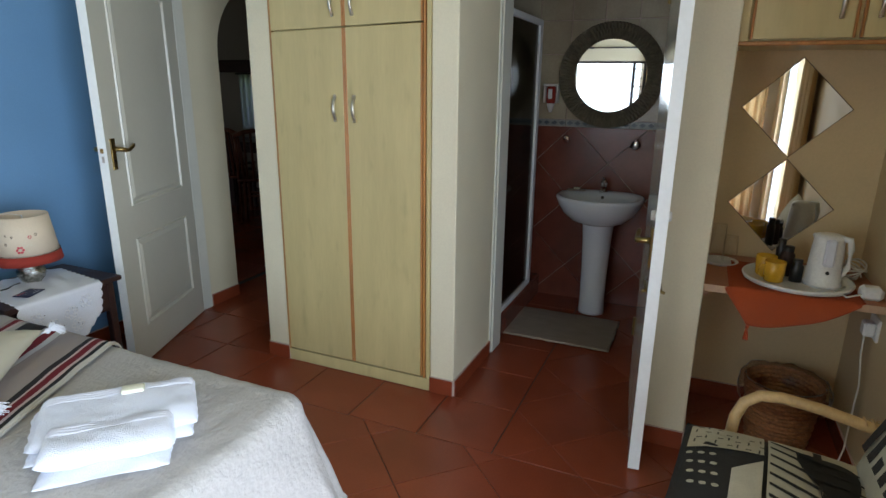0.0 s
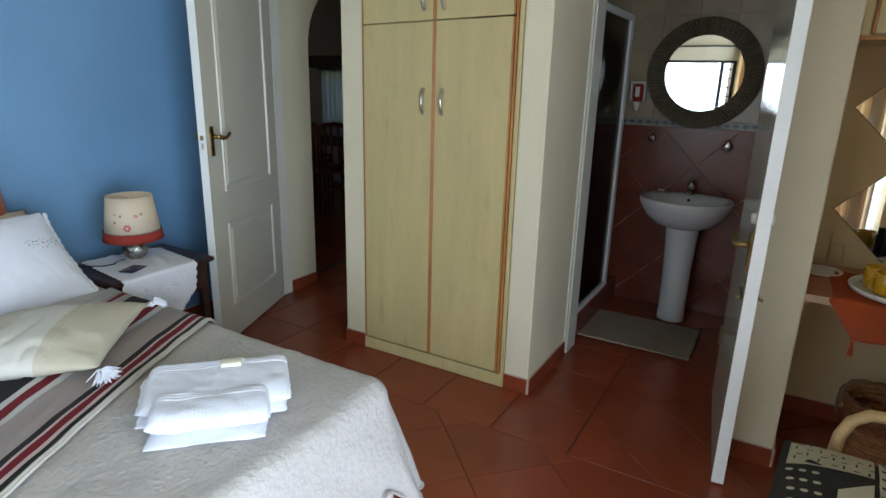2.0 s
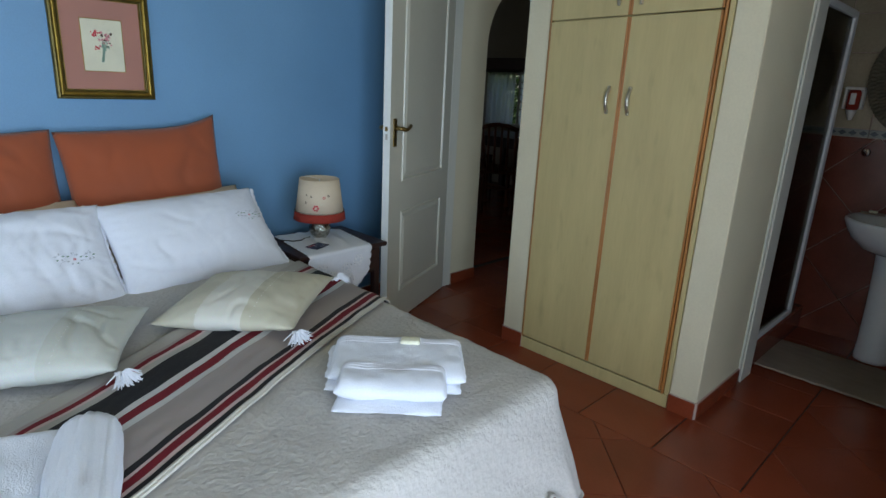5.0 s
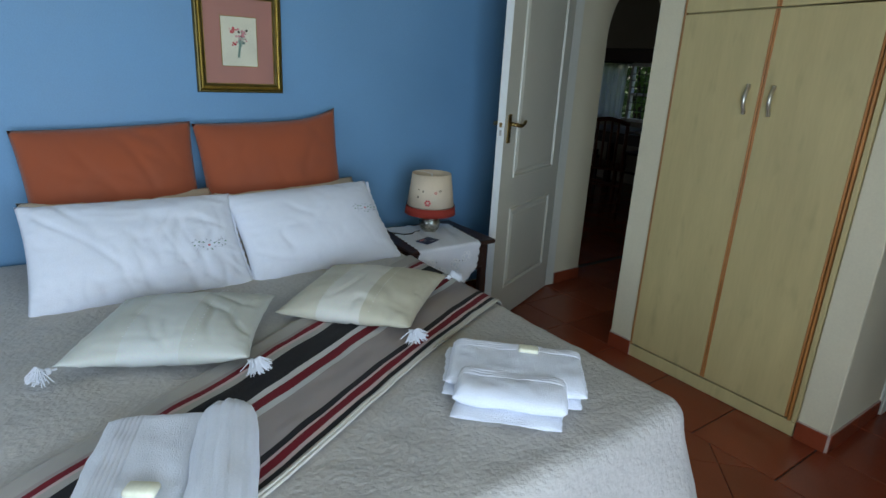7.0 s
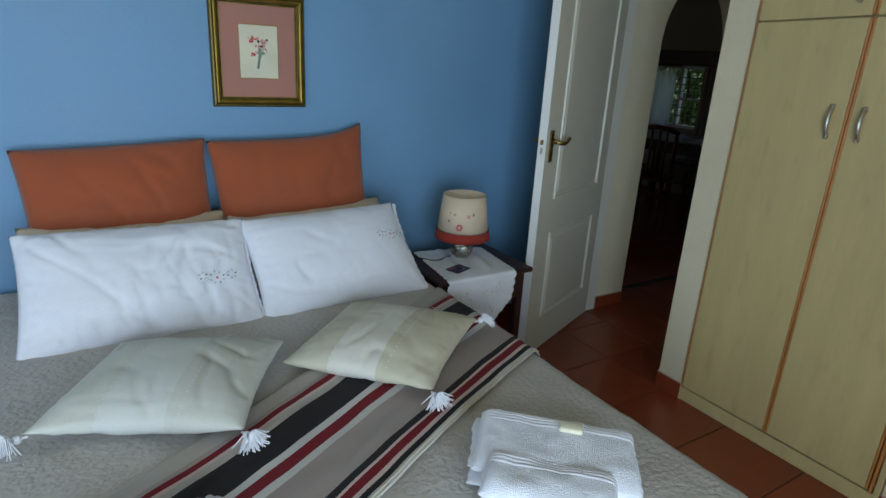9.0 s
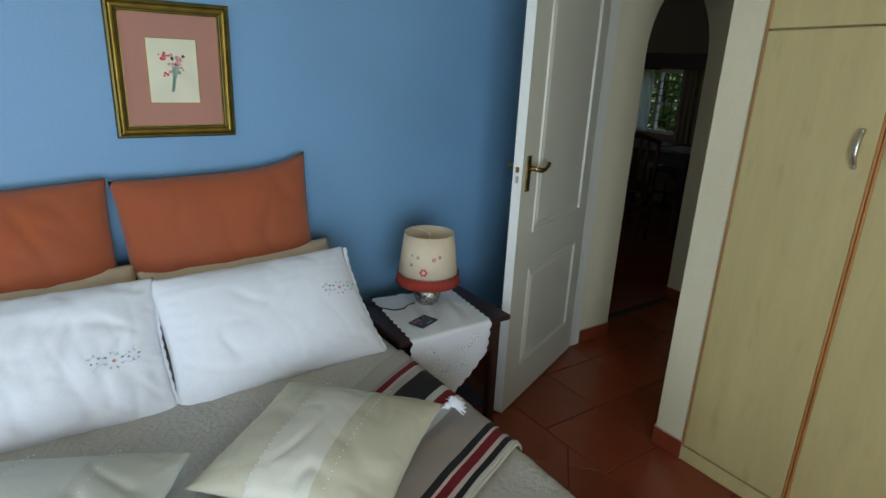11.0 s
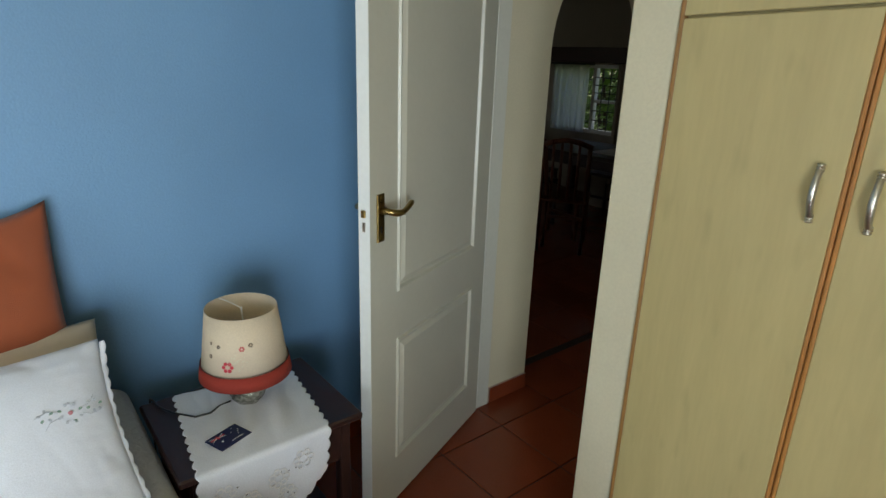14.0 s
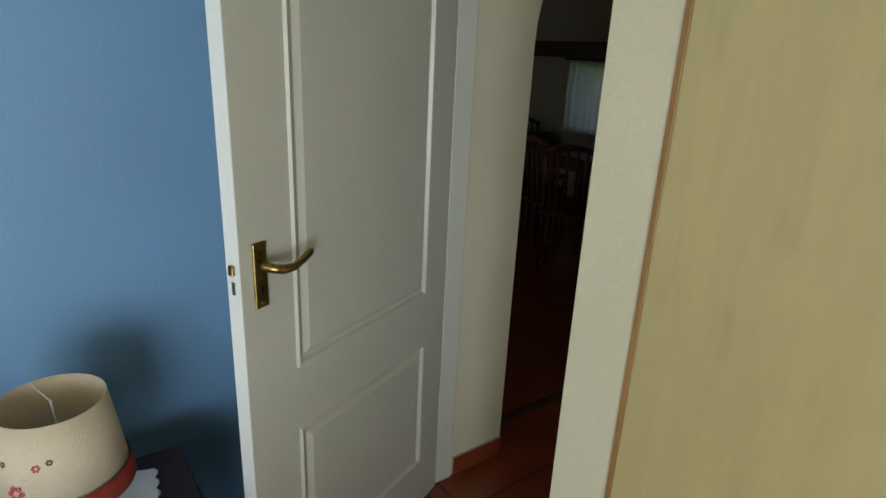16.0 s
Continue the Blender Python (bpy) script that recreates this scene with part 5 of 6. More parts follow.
for x, y, r in ((-0.024, 0.030, 0.0022), (-0.010, 0.018, 0.0022), (-0.008, 0.042, 0.0022), (0.010, 0.030, 0.0022), (0.000, 0.036, 0.0022), (0.006, -0.026, 0.004)):
    bm = bmesh.new()
    disc(bm, (x, y, 0.0045), (0, 0, 1), r, 7)
    part("print_star", bm, M["white"], card, "pale printed star")
card.scale = (0.86, 0.83, 1)
part("print_line", boxes((0.024, 0.027, -0.008, 0.034, 0.0041, 0.0045)), M["white"], card, "line of tiny pale writing")

# ---- picture ----
pic = thing("picture", "flower print with pink mount in a gilded frame", "picture", (-2.9945, 0.5585, 1.4255))
W2, H2, FW = 0.1855, 0.2125, 0.038


def frame_ring(profile, material, name, label=""):
    """A mitred moulding: profile of (distance in from the outer edge, depth)."""
    bm = bmesh.new()
    rings = []
    for d, x in profile:
        rings.append([bm.verts.new((x, sy * (W2 - d), sz * (H2 - d))) for sy, sz in ((-1, -1), (1, -1), (1, 1), (-1, 1))])
    for a, b in zip(rings, rings[1:]):
        for k in range(4):
            bm.faces.new((a[k], a[(k + 1) % 4], b[(k + 1) % 4], b[k]))
    return part(name, bm, material, pic, label)


frame_ring([(0.0, 0.0), (0.0, 0.014), (0.004, 0.020), (0.010, 0.021), (0.0135, 0.017)], M["olive"], "outer_moulding", "dull olive-gilt outer edge")
frame_ring([(0.0135, 0.017), (0.016, 0.023), (0.020, 0.0255), (0.025, 0.023), (0.028, 0.017)], M["gold"], "gilt_bead", "bright gilt bead")
frame_ring([(0.028, 0.017), (0.031, 0.013), (0.034, 0.0125), (0.036, 0.0075)], M["olive"], "inner_moulding")
frame_ring([(0.036, 0.0085), (0.037, 0.011), (0.039, 0.011), (0.0395, 0.006)], M["gold"], "slip", "thin bright gilt slip")
part("mount", boxes((0.004, 0.006, -0.150, 0.150, -0.176, 0.176)), M["pinkmat"], pic, "dusty pink mount board")
part("mount_bevel", boxes((0.006, 0.0068, -0.078, 0.078, -0.103, 0.103)), M["gold"], pic, "gold line round the print")
part("print", boxes((0.0068, 0.0074, -0.075, 0.075, -0.100, 0.100)), M["paper"], pic, "cream paper with a painted posy")
rng = random.Random(7)
for nm, mtl, cy, cz, sp, cnt in (("red_petals", "petal", -0.026, 0.043, 0.017, 14), ("mauve_petals", "stitch_rose", 0.014, 0.030, 0.026, 22), ("dark_petals", "dark", 0.012, 0.026, 0.030, 12), ("green_leaves", "stitch_green", 0.002, -0.004, 0.018, 12), ("fallen_petal", "petal", -0.026, -0.008, 0.006, 5)):
    bm = bmesh.new()
    for k in range(cnt):
        disc(bm, (0.0078 + 0.00002 * k, cy + rng.gauss(0, sp * 0.5), cz + rng.gauss(0, sp * 0.5)), (1, 0, 0), rng.uniform(0.0025, 0.0055), 7)
    part(nm, bm, M[mtl], pic)
for k in range(5):
    bm = bmesh.new()
    tube(bm, [(0.0076, 0.012 - 0.006 * k + 0.01, 0.02), (0.0076, 0.006 - 0.002 * k, -0.02), (0.0076, -0.002 - 0.002 * k, -0.065)], 0.0011, 4)
    part("stem", bm, M["stitch_green"], pic)
p = part("glazing", boxes((0.0086, 0.0096, -0.148, 0.148, -0.175, 0.175)), M["glass"], pic)
p.visible_shadow = False


# ---- bathroom ----
TW = 3.725
band = thing("wall_tiles", "dark red and buff bathroom wall tiles with a patterned border", "wall tiles", kind="structure")


def upright(x, z, h):
    return (x, TW - h, z)


def wall_tile(pts, limits, material, name):
    for a, b, c in limits:
        pts = fill_clip(pts, a, b, c)
        if len(pts) < 3:
            return
    bm = bmesh.new()
    prism(bm, pts, upright, -0.001, 0.007, 0.0015)
    part(name, bm, material, band)


SD, g = 0.333 * math.sqrt(2), 0.003
for i in range(-5, 6):
    for j in range(-5, 6):
        s0, d0 = -0.573 + 0.936 + i * SD, 0.936 + 0.573 + j * SD
        q = []
        for a, b in ((0, 0), (1, 0), (1, 1), (0, 1)):
            s, d = s0 + a * SD + (g if a == 0 else -g) * 0.7, d0 + b * SD + (g if b == 0 else -g) * 0.7
            q.append(((s - d) / 2, (s + d) / 2))
        wall_tile(q, [(0, -1, -0.002), (0, 1, 1.160), (-1, 0, 1.86), (1, 0, 0.5)], M["bath_red"], "red_tile")
for k in range(12):
    x0 = -1.86 + 0.2 * k
    wall_tile([(x0 + 0.001, 1.163), (x0 + 0.199, 1.163), (x0 + 0.199, 1.205), (x0 + 0.001, 1.205)], [], M["border"], "border_tile")
    bm = bmesh.new()
    for m in range(4):
        cx = x0 + 0.025 + 0.05 * m
        prism(bm, [(cx - 0.021, 1.184), (cx, 1.170), (cx + 0.021, 1.184), (cx, 1.198)], upright, 0.006, 0.0076, 0.0004)
        prism(bm, [(cx - 0.008, 1.184), (cx, 1.179), (cx + 0.008, 1.184), (cx, 1.189)], upright, 0.0076, 0.0082, 0.0002)
    part("border_figure", bm, M["border_fig"], band, "dark diamond pattern on the border")
    for j in range(7):
        z0 = 1.209 + 0.2 * j
        wall_tile([(x0 + 0.0025, z0), (x0 + 0.1975, z0), (x0 + 0.1975, z0 + 0.195), (x0 + 0.0025, z0 + 0.195)], [(0, 1, 2.54)], M["bath_cream"], "buff_tile")

FACE = TW - 0.008
# basin
bs = thing("basin", "white ceramic pedestal basin with a chrome tap", "wash basin", (-0.572, 3.47, 0))
prof = [(0.02, 0.592), (0.38, 0.596), (0.62, 0.618), (0.83, 0.668), (0.94, 0.715), (0.985, 0.742), (1.0, 0.757), (0.985, 0.768), (0.93, 0.770), (0.86, 0.762), (0.80, 0.735), (0.68, 0.690), (0.45, 0.655), (0.15, 0.645), (0.01, 0.644)]
bm = bmesh.new()
rings = []
for r, z in prof:
    ring = []
    for k in range(56):
        a = k * math.tau / 56
        c, s = math.cos(a), math.sin(a)
        ex = 0.85 if s > 0 else 1.0
        x = 0.262 * r * math.copysign(abs(c) ** ex, c)
        y = (0.215 if s < 0 else 0.238) * r * math.copysign(abs(s) ** (0.6 if s > 0 else 1.0), s)
        inner = z < 0.767 and prof.index((r, z)) > 8
        if inner:
            y = y * 0.86 - 0.022
        ring.append(bm.verts.new((x, y, z)))
    rings.append(ring)
for a, b in zip(rings, rings[1:]):
    for k in range(56):
        bm.faces.new((a[k], a[(k + 1) % 56], b[(k + 1) % 56], b[k]))
part("bowl", bm, M["ceramic"], bs, "", True)
bm = bmesh.new()
lathe(bm, [(0.001, 0.0), (0.086, 0.0), (0.086, 0.02), (0.083, 0.10), (0.086, 0.30), (0.094, 0.50), (0.100, 0.57), (0.104, 0.60)], 40, (0, 0.045, 0), 0.95, 0.85)
part("pedestal", bm, M["ceramic"], bs, "", True)
bm = bmesh.new()
lathe(bm, [(0.001, 0.768), (0.026, 0.768), (0.024, 0.776), (0.020, 0.80), (0.020, 0.822), (0.024, 0.826), (0.022, 0.846), (0.001, 0.850)], 20, (0.0, 0.165, 0))
tube(bm, [(0, 0.15, 0.800), (0, 0.10, 0.806), (0, 0.055, 0.798), (0, 0.045, 0.786)], [0.013, 0.012, 0.011, 0.010], 12)
tap = part("tap", bm, M["chrome"], bs, "chrome mixer tap", True)
bm = bmesh.new()
tube(bm, [(0, 0.165, 0.848), (0, 0.13, 0.864), (0, 0.105, 0.868)], [0.010, 0.007, 0.006], 10)
part("tap_lever", bm, M["chrome"], tap, "", True)
bm = bmesh.new()
disc(bm, (0, 0.135, 0.738), (0, -1, 0.3), 0.010, 14)
part("overflow_hole", bm, M["black"], bs)
soap3 = thing("soap_dish", "small folded cloth and soap on the basin rim", "soap dish", (-0.735, 3.595, 0.771), 10)
part("cloth", boxes((-0.055, 0.055, -0.02, 0.02, 0, 0.010), bevel=0.004), M["mat_grey"], soap3)
part("soap_bar", boxes((-0.02, 0.02, -0.012, 0.012, 0.010, 0.021), bevel=0.004), M["soap"], soap3, "cream soap bar")

# mirror in a woven ring
mr = thing("round_mirror", "round mirror in a wide woven seagrass ring", "mirror", (-0.601, FACE - 0.012, 1.478), 2.4)
bm = bmesh.new()
nt_, np_ = 352, 24
rings = []
for i in range(nt_):
    a = i * math.tau / nt_
    ring = []
    for j in range(np_):
        b = j * math.tau / np_
        wv = 0.0050 * math.sin(88 * a + (0 if (j // 3) % 2 else math.pi)) + 0.0015 * noise.noise((a * 20, b * 3, 0))
        rr = 0.264 + (0.049 + wv * 0.4) * math.cos(b)
        ring.append(bm.verts.new((rr * math.cos(a), -0.026 - (0.022 + wv) * math.sin(b), rr * math.sin(a))))
    rings.append(ring)
for i in range(nt_):
    A, B = rings[i], rings[(i + 1) % nt_]
    for j in range(np_):
        bm.faces.new((A[j], A[(j + 1) % np_], B[(j + 1) % np_], B[j]))
part("woven_ring", bm, M["seagrass"], mr, "dark woven seagrass ring")
bm = bmesh.new()
bmesh.ops.create_cone(bm, cap_ends=True, segments=72, radius1=0.226, radius2=0.226, depth=0.006, matrix=Matrix.Translation((0, -0.016, 0)) @ Matrix.Rotation(radians(90), 4, "X"))
part("mirror_glass", bm, M["mirror"], mr, "clear mirror glass")

# shower
sh = thing("shower_screen", "white-framed smoked glass shower screen on a tiled kerb", "shower screen", (0, 0, 0))
part("kerb", boxes((-1.06, -0.975, 2.80, 3.715, 0, 0.145), bevel=0.006), M["bath_red"], sh, "dark red tiled kerb")
part("bottom_rail", boxes((-1.012, -0.982, 2.80, 3.46, 0.146, 0.182), bevel=0.004), M["alu"], sh)
part("top_rail", boxes((-1.012, -0.982, 2.80, 3.46, 1.755, 1.790), bevel=0.004), M["alu"], sh)
part("post", boxes((-1.012, -0.980, 3.425, 3.46, 0.182, 1.755), bevel=0.004), M["alu"], sh)
part("post", boxes((-1.012, -0.980, 2.80, 2.83, 0.182, 1.755), bevel=0.004), M["alu"], sh)
part("post", boxes((-1.000, -0.985, 3.474, 3.500, 0.146, 1.790), bevel=0.004), M["alu"], sh)
part("pane", boxes((-0.999, -0.994, 2.83, 3.425, 0.182, 1.755)), M["smoke"], sh, "smoked glass pane")

sd = thing("soap_dispenser", "white wall soap dispenser with a dark red bottle", "soap dispenser", (-0.958, FACE, 1.355))
part("bracket", boxes((-0.046, 0.046, -0.070, 0.0, 0.058, 0.072), (-0.046, -0.034, -0.060, 0.0, -0.045, 0.058), (0.034, 0.046, -0.060, 0.0, -0.045, 0.058), (-0.034, 0.034, -0.012, 0.0, -0.045, 0.058), bevel=0.004), M["white"], sd)
bm = bmesh.new()
lathe(bm, [(0.001, -0.052), (0.020, -0.050), (0.030, -0.040), (0.031, 0.040), (0.024, 0.056), (0.001, 0.057)], 24, (0, -0.040, 0), 1.0, 0.8)
part("bottle", bm, M["shade_red"], sd, "dark red soap bottle", True)
bm = bmesh.new()
lathe(bm, [(0.001, -0.105), (0.010, -0.103), (0.022, -0.066), (0.026, -0.050), (0.001, -0.046)], 20, (0, -0.040, 0))
part("pump", bm, M["white"], sd, "white push pump", True)
part("front_label", boxes((-0.013, 0.013, -0.068, -0.064, -0.020, 0.040), bevel=0.0015), M["white"], sd, "pale label")
for x, z, kind in ((-0.850, 1.085, 0), (-0.413, 1.065, 1)):
    hk = thing("tumbler_holder" if kind else "robe_hook", "chrome holder fixed on the red tiles" if kind else "chrome robe hook fixed on the red tiles", "holder" if kind else "hook", (x, FACE, z))
    bm = bmesh.new()
    tube(bm, [(0, 0, 0), (0, -0.006, 0), (0, -0.014, 0)], [0.024, 0.024, 0.015] if kind == 0 else [0.031, 0.031, 0.022], 24)
    part("rose", bm, M["chrome"], hk, "", True)
    bm = bmesh.new()
    if kind:
        tube(bm, [(0.034 * math.cos(a), -0.045 + 0.034 * math.sin(a), -0.01) for a in (k * math.tau / 20 for k in range(20))], 0.004, 8, True)
        tube(bm, [(0, -0.008, 0), (0, -0.014, -0.008)], 0.006, 8)
        part("ring", bm, M["chrome"], hk, "", True)
        bm = bmesh.new()
        lathe(bm, [(0.022, -0.035), (0.026, 0.045)], 20, (0, -0.045, 0))
        part("tumbler", bm, M["glass"], hk, "clear tumbler", True)
    else:
        tube(bm, [(0, -0.008, 0), (0, -0.036, -0.006), (0, -0.050, 0.006), (0, -0.052, 0.020)], [0.009, 0.008, 0.009, 0.011], 12)
        part("hook_arm", bm, M["chrome"], hk, "", True)

rng = random.Random(3)
bm = sheet(40, 30, lambda u, v: (-0.985 + 0.615 * u + 0.006 * noise.noise((v * 14, 0, 1)) * (1 if 0.02 < u < 0.98 else 2), 2.915 + 0.455 * v + 0.006 * noise.noise((u * 14, 3, 1)), 0.010 + 0.003 * noise.noise((u * 12, v * 12, 5))))
o = thicken(part("bath_mat", bm, M["mat_grey"], None, "", True), 0.009)
tagged(o, "beige woven bath mat on the floor before the basin", "bath mat")


# ---- dressing niche ----
SH = 0.700
sf = thing("shelf", "salmon laminate dressing shelf with a pale front edge", "shelf", (0, 0, 0))
part("board", boxes((0.031, 0.619, 2.186, 2.668, SH - 0.026, SH)), M["shelf"], sf)
part("front_edge", boxes((0.031, 0.619, 2.182, 2.186, SH - 0.027, SH + 0.001), bevel=0.001), M["shelf_edge"], sf, "pale laminate edge")
part("batten", boxes((0.031, 0.050, 2.22, 2.668, SH - 0.055, SH - 0.026)), M["shelf_edge"], sf)

for zc in (1.339, 0.937):
    mt = thing("mirror_tile", "square mirror tile hung cornerwise on the niche wall", "mirror", (0.292, 2.6695, zc), 0, "diamond mirror tiles")
    bm = bmesh.new()
    r = 0.1965
    prism(bm, [(-r, 0), (0, -r), (r, 0), (0, r)], lambda x, z, h: (x, -h, z), 0.0, 0.004, 0.0012)
    part("mirror_glass", bm, M["mirror"], mt)
    bm = bmesh.new()
    tube(bm, [(r + 0.001, -0.0025, 0), (0, -0.0025, r + 0.001), (-r - 0.001, -0.0025, 0), (0, -0.0025, -r - 0.001)], 0.0014, 5, True)
    part("edge_line", bm, M["dark"], mt, "dark edge line")

cb = thing("wall_cupboard", "pale maple wall cupboard over the dressing shelf", "cupboard", (0, 2.25, 0))
part("carcass", boxes((0.031, 0.619, 0.0, 0.419, 1.562, H - 0.002)), M["maple"], cb)
part("bottom_lip", boxes((0.031, 0.619, -0.022, 0.0, 1.556, 1.570), bevel=0.003), M["oak"], cb, "honey wood lower lip")
part("side_strip", boxes((0.031, 0.060, -0.022, 0.0, 1.570, H - 0.002), bevel=0.003), M["maple"], cb)
laminate_door(cb, 0.074, 0.362, -0.022, 1.576, H - 0.02, True, True, 0.322, 1.640)
laminate_door(cb, 0.392, 0.600, -0.022, 1.576, H - 0.02, True, False, 0.428, 1.640)


def scarf_point(u, v):
    """A sheer scarf under the tray, its corner hanging past the shelf's front."""
    x = 0.115 + 0.43 * u
    tri = max(0.0, 1 - abs(u - 0.20) / 0.20) if u < 0.2 else max(0.0, 1 - ((u - 0.2) / 0.8) ** 2.2)
    hang = 0.125 * tri + 0.012
    s = v * (0.38 + hang)
    if s < 0.38:
        return (x, 2.555 - s, SH + 0.0035 + 0.0015 * math.sin(u * 17))
    k = s - 0.38
    return (x + 0.012 * math.sin(v * 5) - 0.12 * k * (u - 0.3), 2.175 - 0.010 * math.sin(min(1, k * 20)) + 0.006 * math.sin(u * 14) * min(1, k * 10), SH + 0.0035 - k)


sc = thicken(part("scarf", sheet(50, 46, scarf_point), M["scarf"], None, "", True), 0.0015, 1.0)
tagged(sc, "orange cloth under the tray hanging over the shelf", "cloth")
bm = bmesh.new()
ball(bm, (0.195, 2.168, SH - 0.140), 0.007, 6, 1.3)
for k in range(10):
    a = k * 0.63
    tube(bm, [(0.195, 2.168, SH - 0.140), (0.195 + 0.005 * math.cos(a), 2.168 + 0.005 * math.sin(a), SH - 0.160), (0.195 + 0.008 * math.cos(a), 2.168 + 0.008 * math.sin(a), SH - 0.192)], 0.0018, 4)
part("tassel", bm, M["scarf"], sc, "orange tassel")

tr = thing("tray", "round white tray with a raised rim on the shelf", "tray", (0.352, 2.350, SH + 0.006))
bm = bmesh.new()
lathe(bm, [(0.001, 0.0), (0.170, 0.0), (0.182, 0.004), (0.188, 0.016), (0.186, 0.021), (0.180, 0.021), (0.174, 0.010), (0.165, 0.007), (0.001, 0.006)], 64)
part("dish", bm, M["white"], tr, "", True)

TZ = SH + 0.0125


def mug(x, y, rz):
    m = thing("mug", "yellow glazed mug standing on the tray", "mug", (x, y, TZ), rz, "yellow mugs")
    bm = bmesh.new()
    lathe(bm, [(0.001, 0), (0.030, 0), (0.034, 0.006), (0.036, 0.04), (0.037, 0.078), (0.0345, 0.079), (0.0335, 0.04), (0.031, 0.008), (0.001, 0.007)], 32)
    part("cup", bm, M["yellow"], m, "", True)
    bm = bmesh.new()
    tube(bm, [(0.034, 0, 0.064), (0.052, 0, 0.064), (0.060, 0, 0.050), (0.058, 0, 0.030), (0.046, 0, 0.018), (0.034, 0, 0.018)], 0.0045, 8)
    part("handle", bm, M["yellow"], m, "", True)


mug(0.268, 2.295, 200)
mug(0.245, 2.372, 120)
kt = thing("kettle", "white jug kettle with a grey water gauge", "kettle", (0.430, 2.325, TZ), 0)
kt.scale = (0.80, 0.80, 0.92)
bm = bmesh.new()
lathe(bm, [(0.001, 0), (0.078, 0), (0.080, 0.012), (0.074, 0.020), (0.072, 0.06), (0.066, 0.14), (0.060, 0.196), (0.054, 0.208), (0.030, 0.214), (0.001, 0.215)], 40)
kb = part("jug", bm, M["white"], kt, "", True)
part("water_gauge", boxes((-0.022, 0.022, -0.078, -0.055, 0.09, 0.20), bevel=0.008), M["towel_band"], kb, "pale grey water gauge")
bm = bmesh.new()
disc(bm, (0.0, -0.0795, 0.068), (0, -1, 0), 0.008, 14)
part("badge", bm, M["black"], kb, "small dark oval badge")
bm = bmesh.new()
tube(bm, [(0.040, -0.02, 0.200), (0.075, -0.03, 0.198), (0.084, -0.03, 0.16), (0.082, -0.03, 0.09), (0.068, -0.02, 0.05)], [0.014, 0.014, 0.013, 0.012, 0.010], 10)
part("handle", bm, M["white"], kt, "", True)
bm = bmesh.new()
tube(bm, [(-0.045, 0.02, 0.19), (-0.060, 0.03, 0.202)], [0.016, 0.007], 12)
part("spout", bm, M["white"], kt, "", True)


def jar(x, y, h, r, material, label):
    j = thing("jar", label, "jar", (x, y, TZ))
    bm = bmesh.new()
    lathe(bm, [(0.001, 0), (r, 0), (r, h * 0.7), (r * 0.7, h * 0.82), (r * 0.7, h * 0.86)], 24)
    part("body", bm, material, j, "", True)
    bm = bmesh.new()
    lathe(bm, [(r * 0.78, h * 0.84), (r * 0.8, h), (0.001, h)], 24)
    part("lid", bm, M["black"], j, "black screw lid", True)


jar(0.318, 2.405, 0.115, 0.026, M["dark"], "small dark coffee jar on the tray")
jar(0.345, 2.330, 0.085, 0.022, M["black"], "small black jar on the tray")
jar(0.300, 2.455, 0.13, 0.018, M["black"], "slim dark bottle on the tray")
gl = thing("drinking_glass", "clear drinking glasses upturned on a saucer", "glass", (0.090, 2.52, SH))
bm = bmesh.new()
lathe(bm, [(0.001, 0.0), (0.062, 0.0), (0.072, 0.010), (0.070, 0.012), (0.058, 0.006), (0.001, 0.006)], 30)
part("saucer", bm, M["white"], gl, "white saucer", True)
for x, y, h in ((-0.016, 0.0, 0.16), (0.034, 0.018, 0.11)):
    bm = bmesh.new()
    lathe(bm, [(0.030, 0.006), (0.026, 0.006 + h), (0.001, 0.006 + h)], 24, (x, y, 0))
    part("tumbler", bm, M["glass"], gl, "clear glass tumbler", True).visible_shadow = False

cd = thing("power_cord", "coiled white power cord with an adaptor plug", "power cord", (0, 0, 0))
rng = random.Random(11)
bm = bmesh.new()
pts = []
for k in range(110):
    a = k * 0.42
    r = 0.042 + 0.014 * math.sin(k * 0.37)
    pts.append((0.552 + r * math.cos(a) * 0.9, 2.50 + r * 1.3 * math.sin(a), SH + 0.012 + 0.05 * k / 110 + 0.010 * math.sin(k * 0.9)))
tube(bm, pts, 0.0032, 6)
part("coil", bm, M["cord"], cd, "", True)
part("adaptor", boxes((0.535, 0.605, 2.225, 2.285, SH + 0.001, SH + 0.048), bevel=0.012), M["white"], cd, "white multi-way adaptor plug")
bm = bmesh.new()
tube(bm, [(0.50, 2.30, SH + 0.02), (0.46, 2.23, SH + 0.022), (0.49, 2.205, SH + 0.012), (0.545, 2.24, SH + 0.02)], 0.0035, 6)
part("lead", bm, M["cord"], cd, "", True)
so = thing("wall_socket", "white wall socket with a plug and hanging cord", "socket", (0.62, 2.30, 0.585))
part("plate", boxes((-0.010, 0, -0.055, 0.055, -0.042, 0.042), bevel=0.003), M["white"], so)
part("plug", boxes((-0.048, -0.010, -0.045, 0.005, -0.028, 0.025), bevel=0.006), M["white"], so, "white plug")
bm = bmesh.new()
tube(bm, [(-0.036, -0.02, -0.026), (-0.034, -0.02, -0.10), (-0.022, -0.035, -0.22), (-0.028, -0.05, -0.36), (-0.03, -0.06, -0.48), (-0.06, -0.10, -0.579)], 0.0032, 6)
part("cord", bm, M["cord"], so, "thin white cord", True)

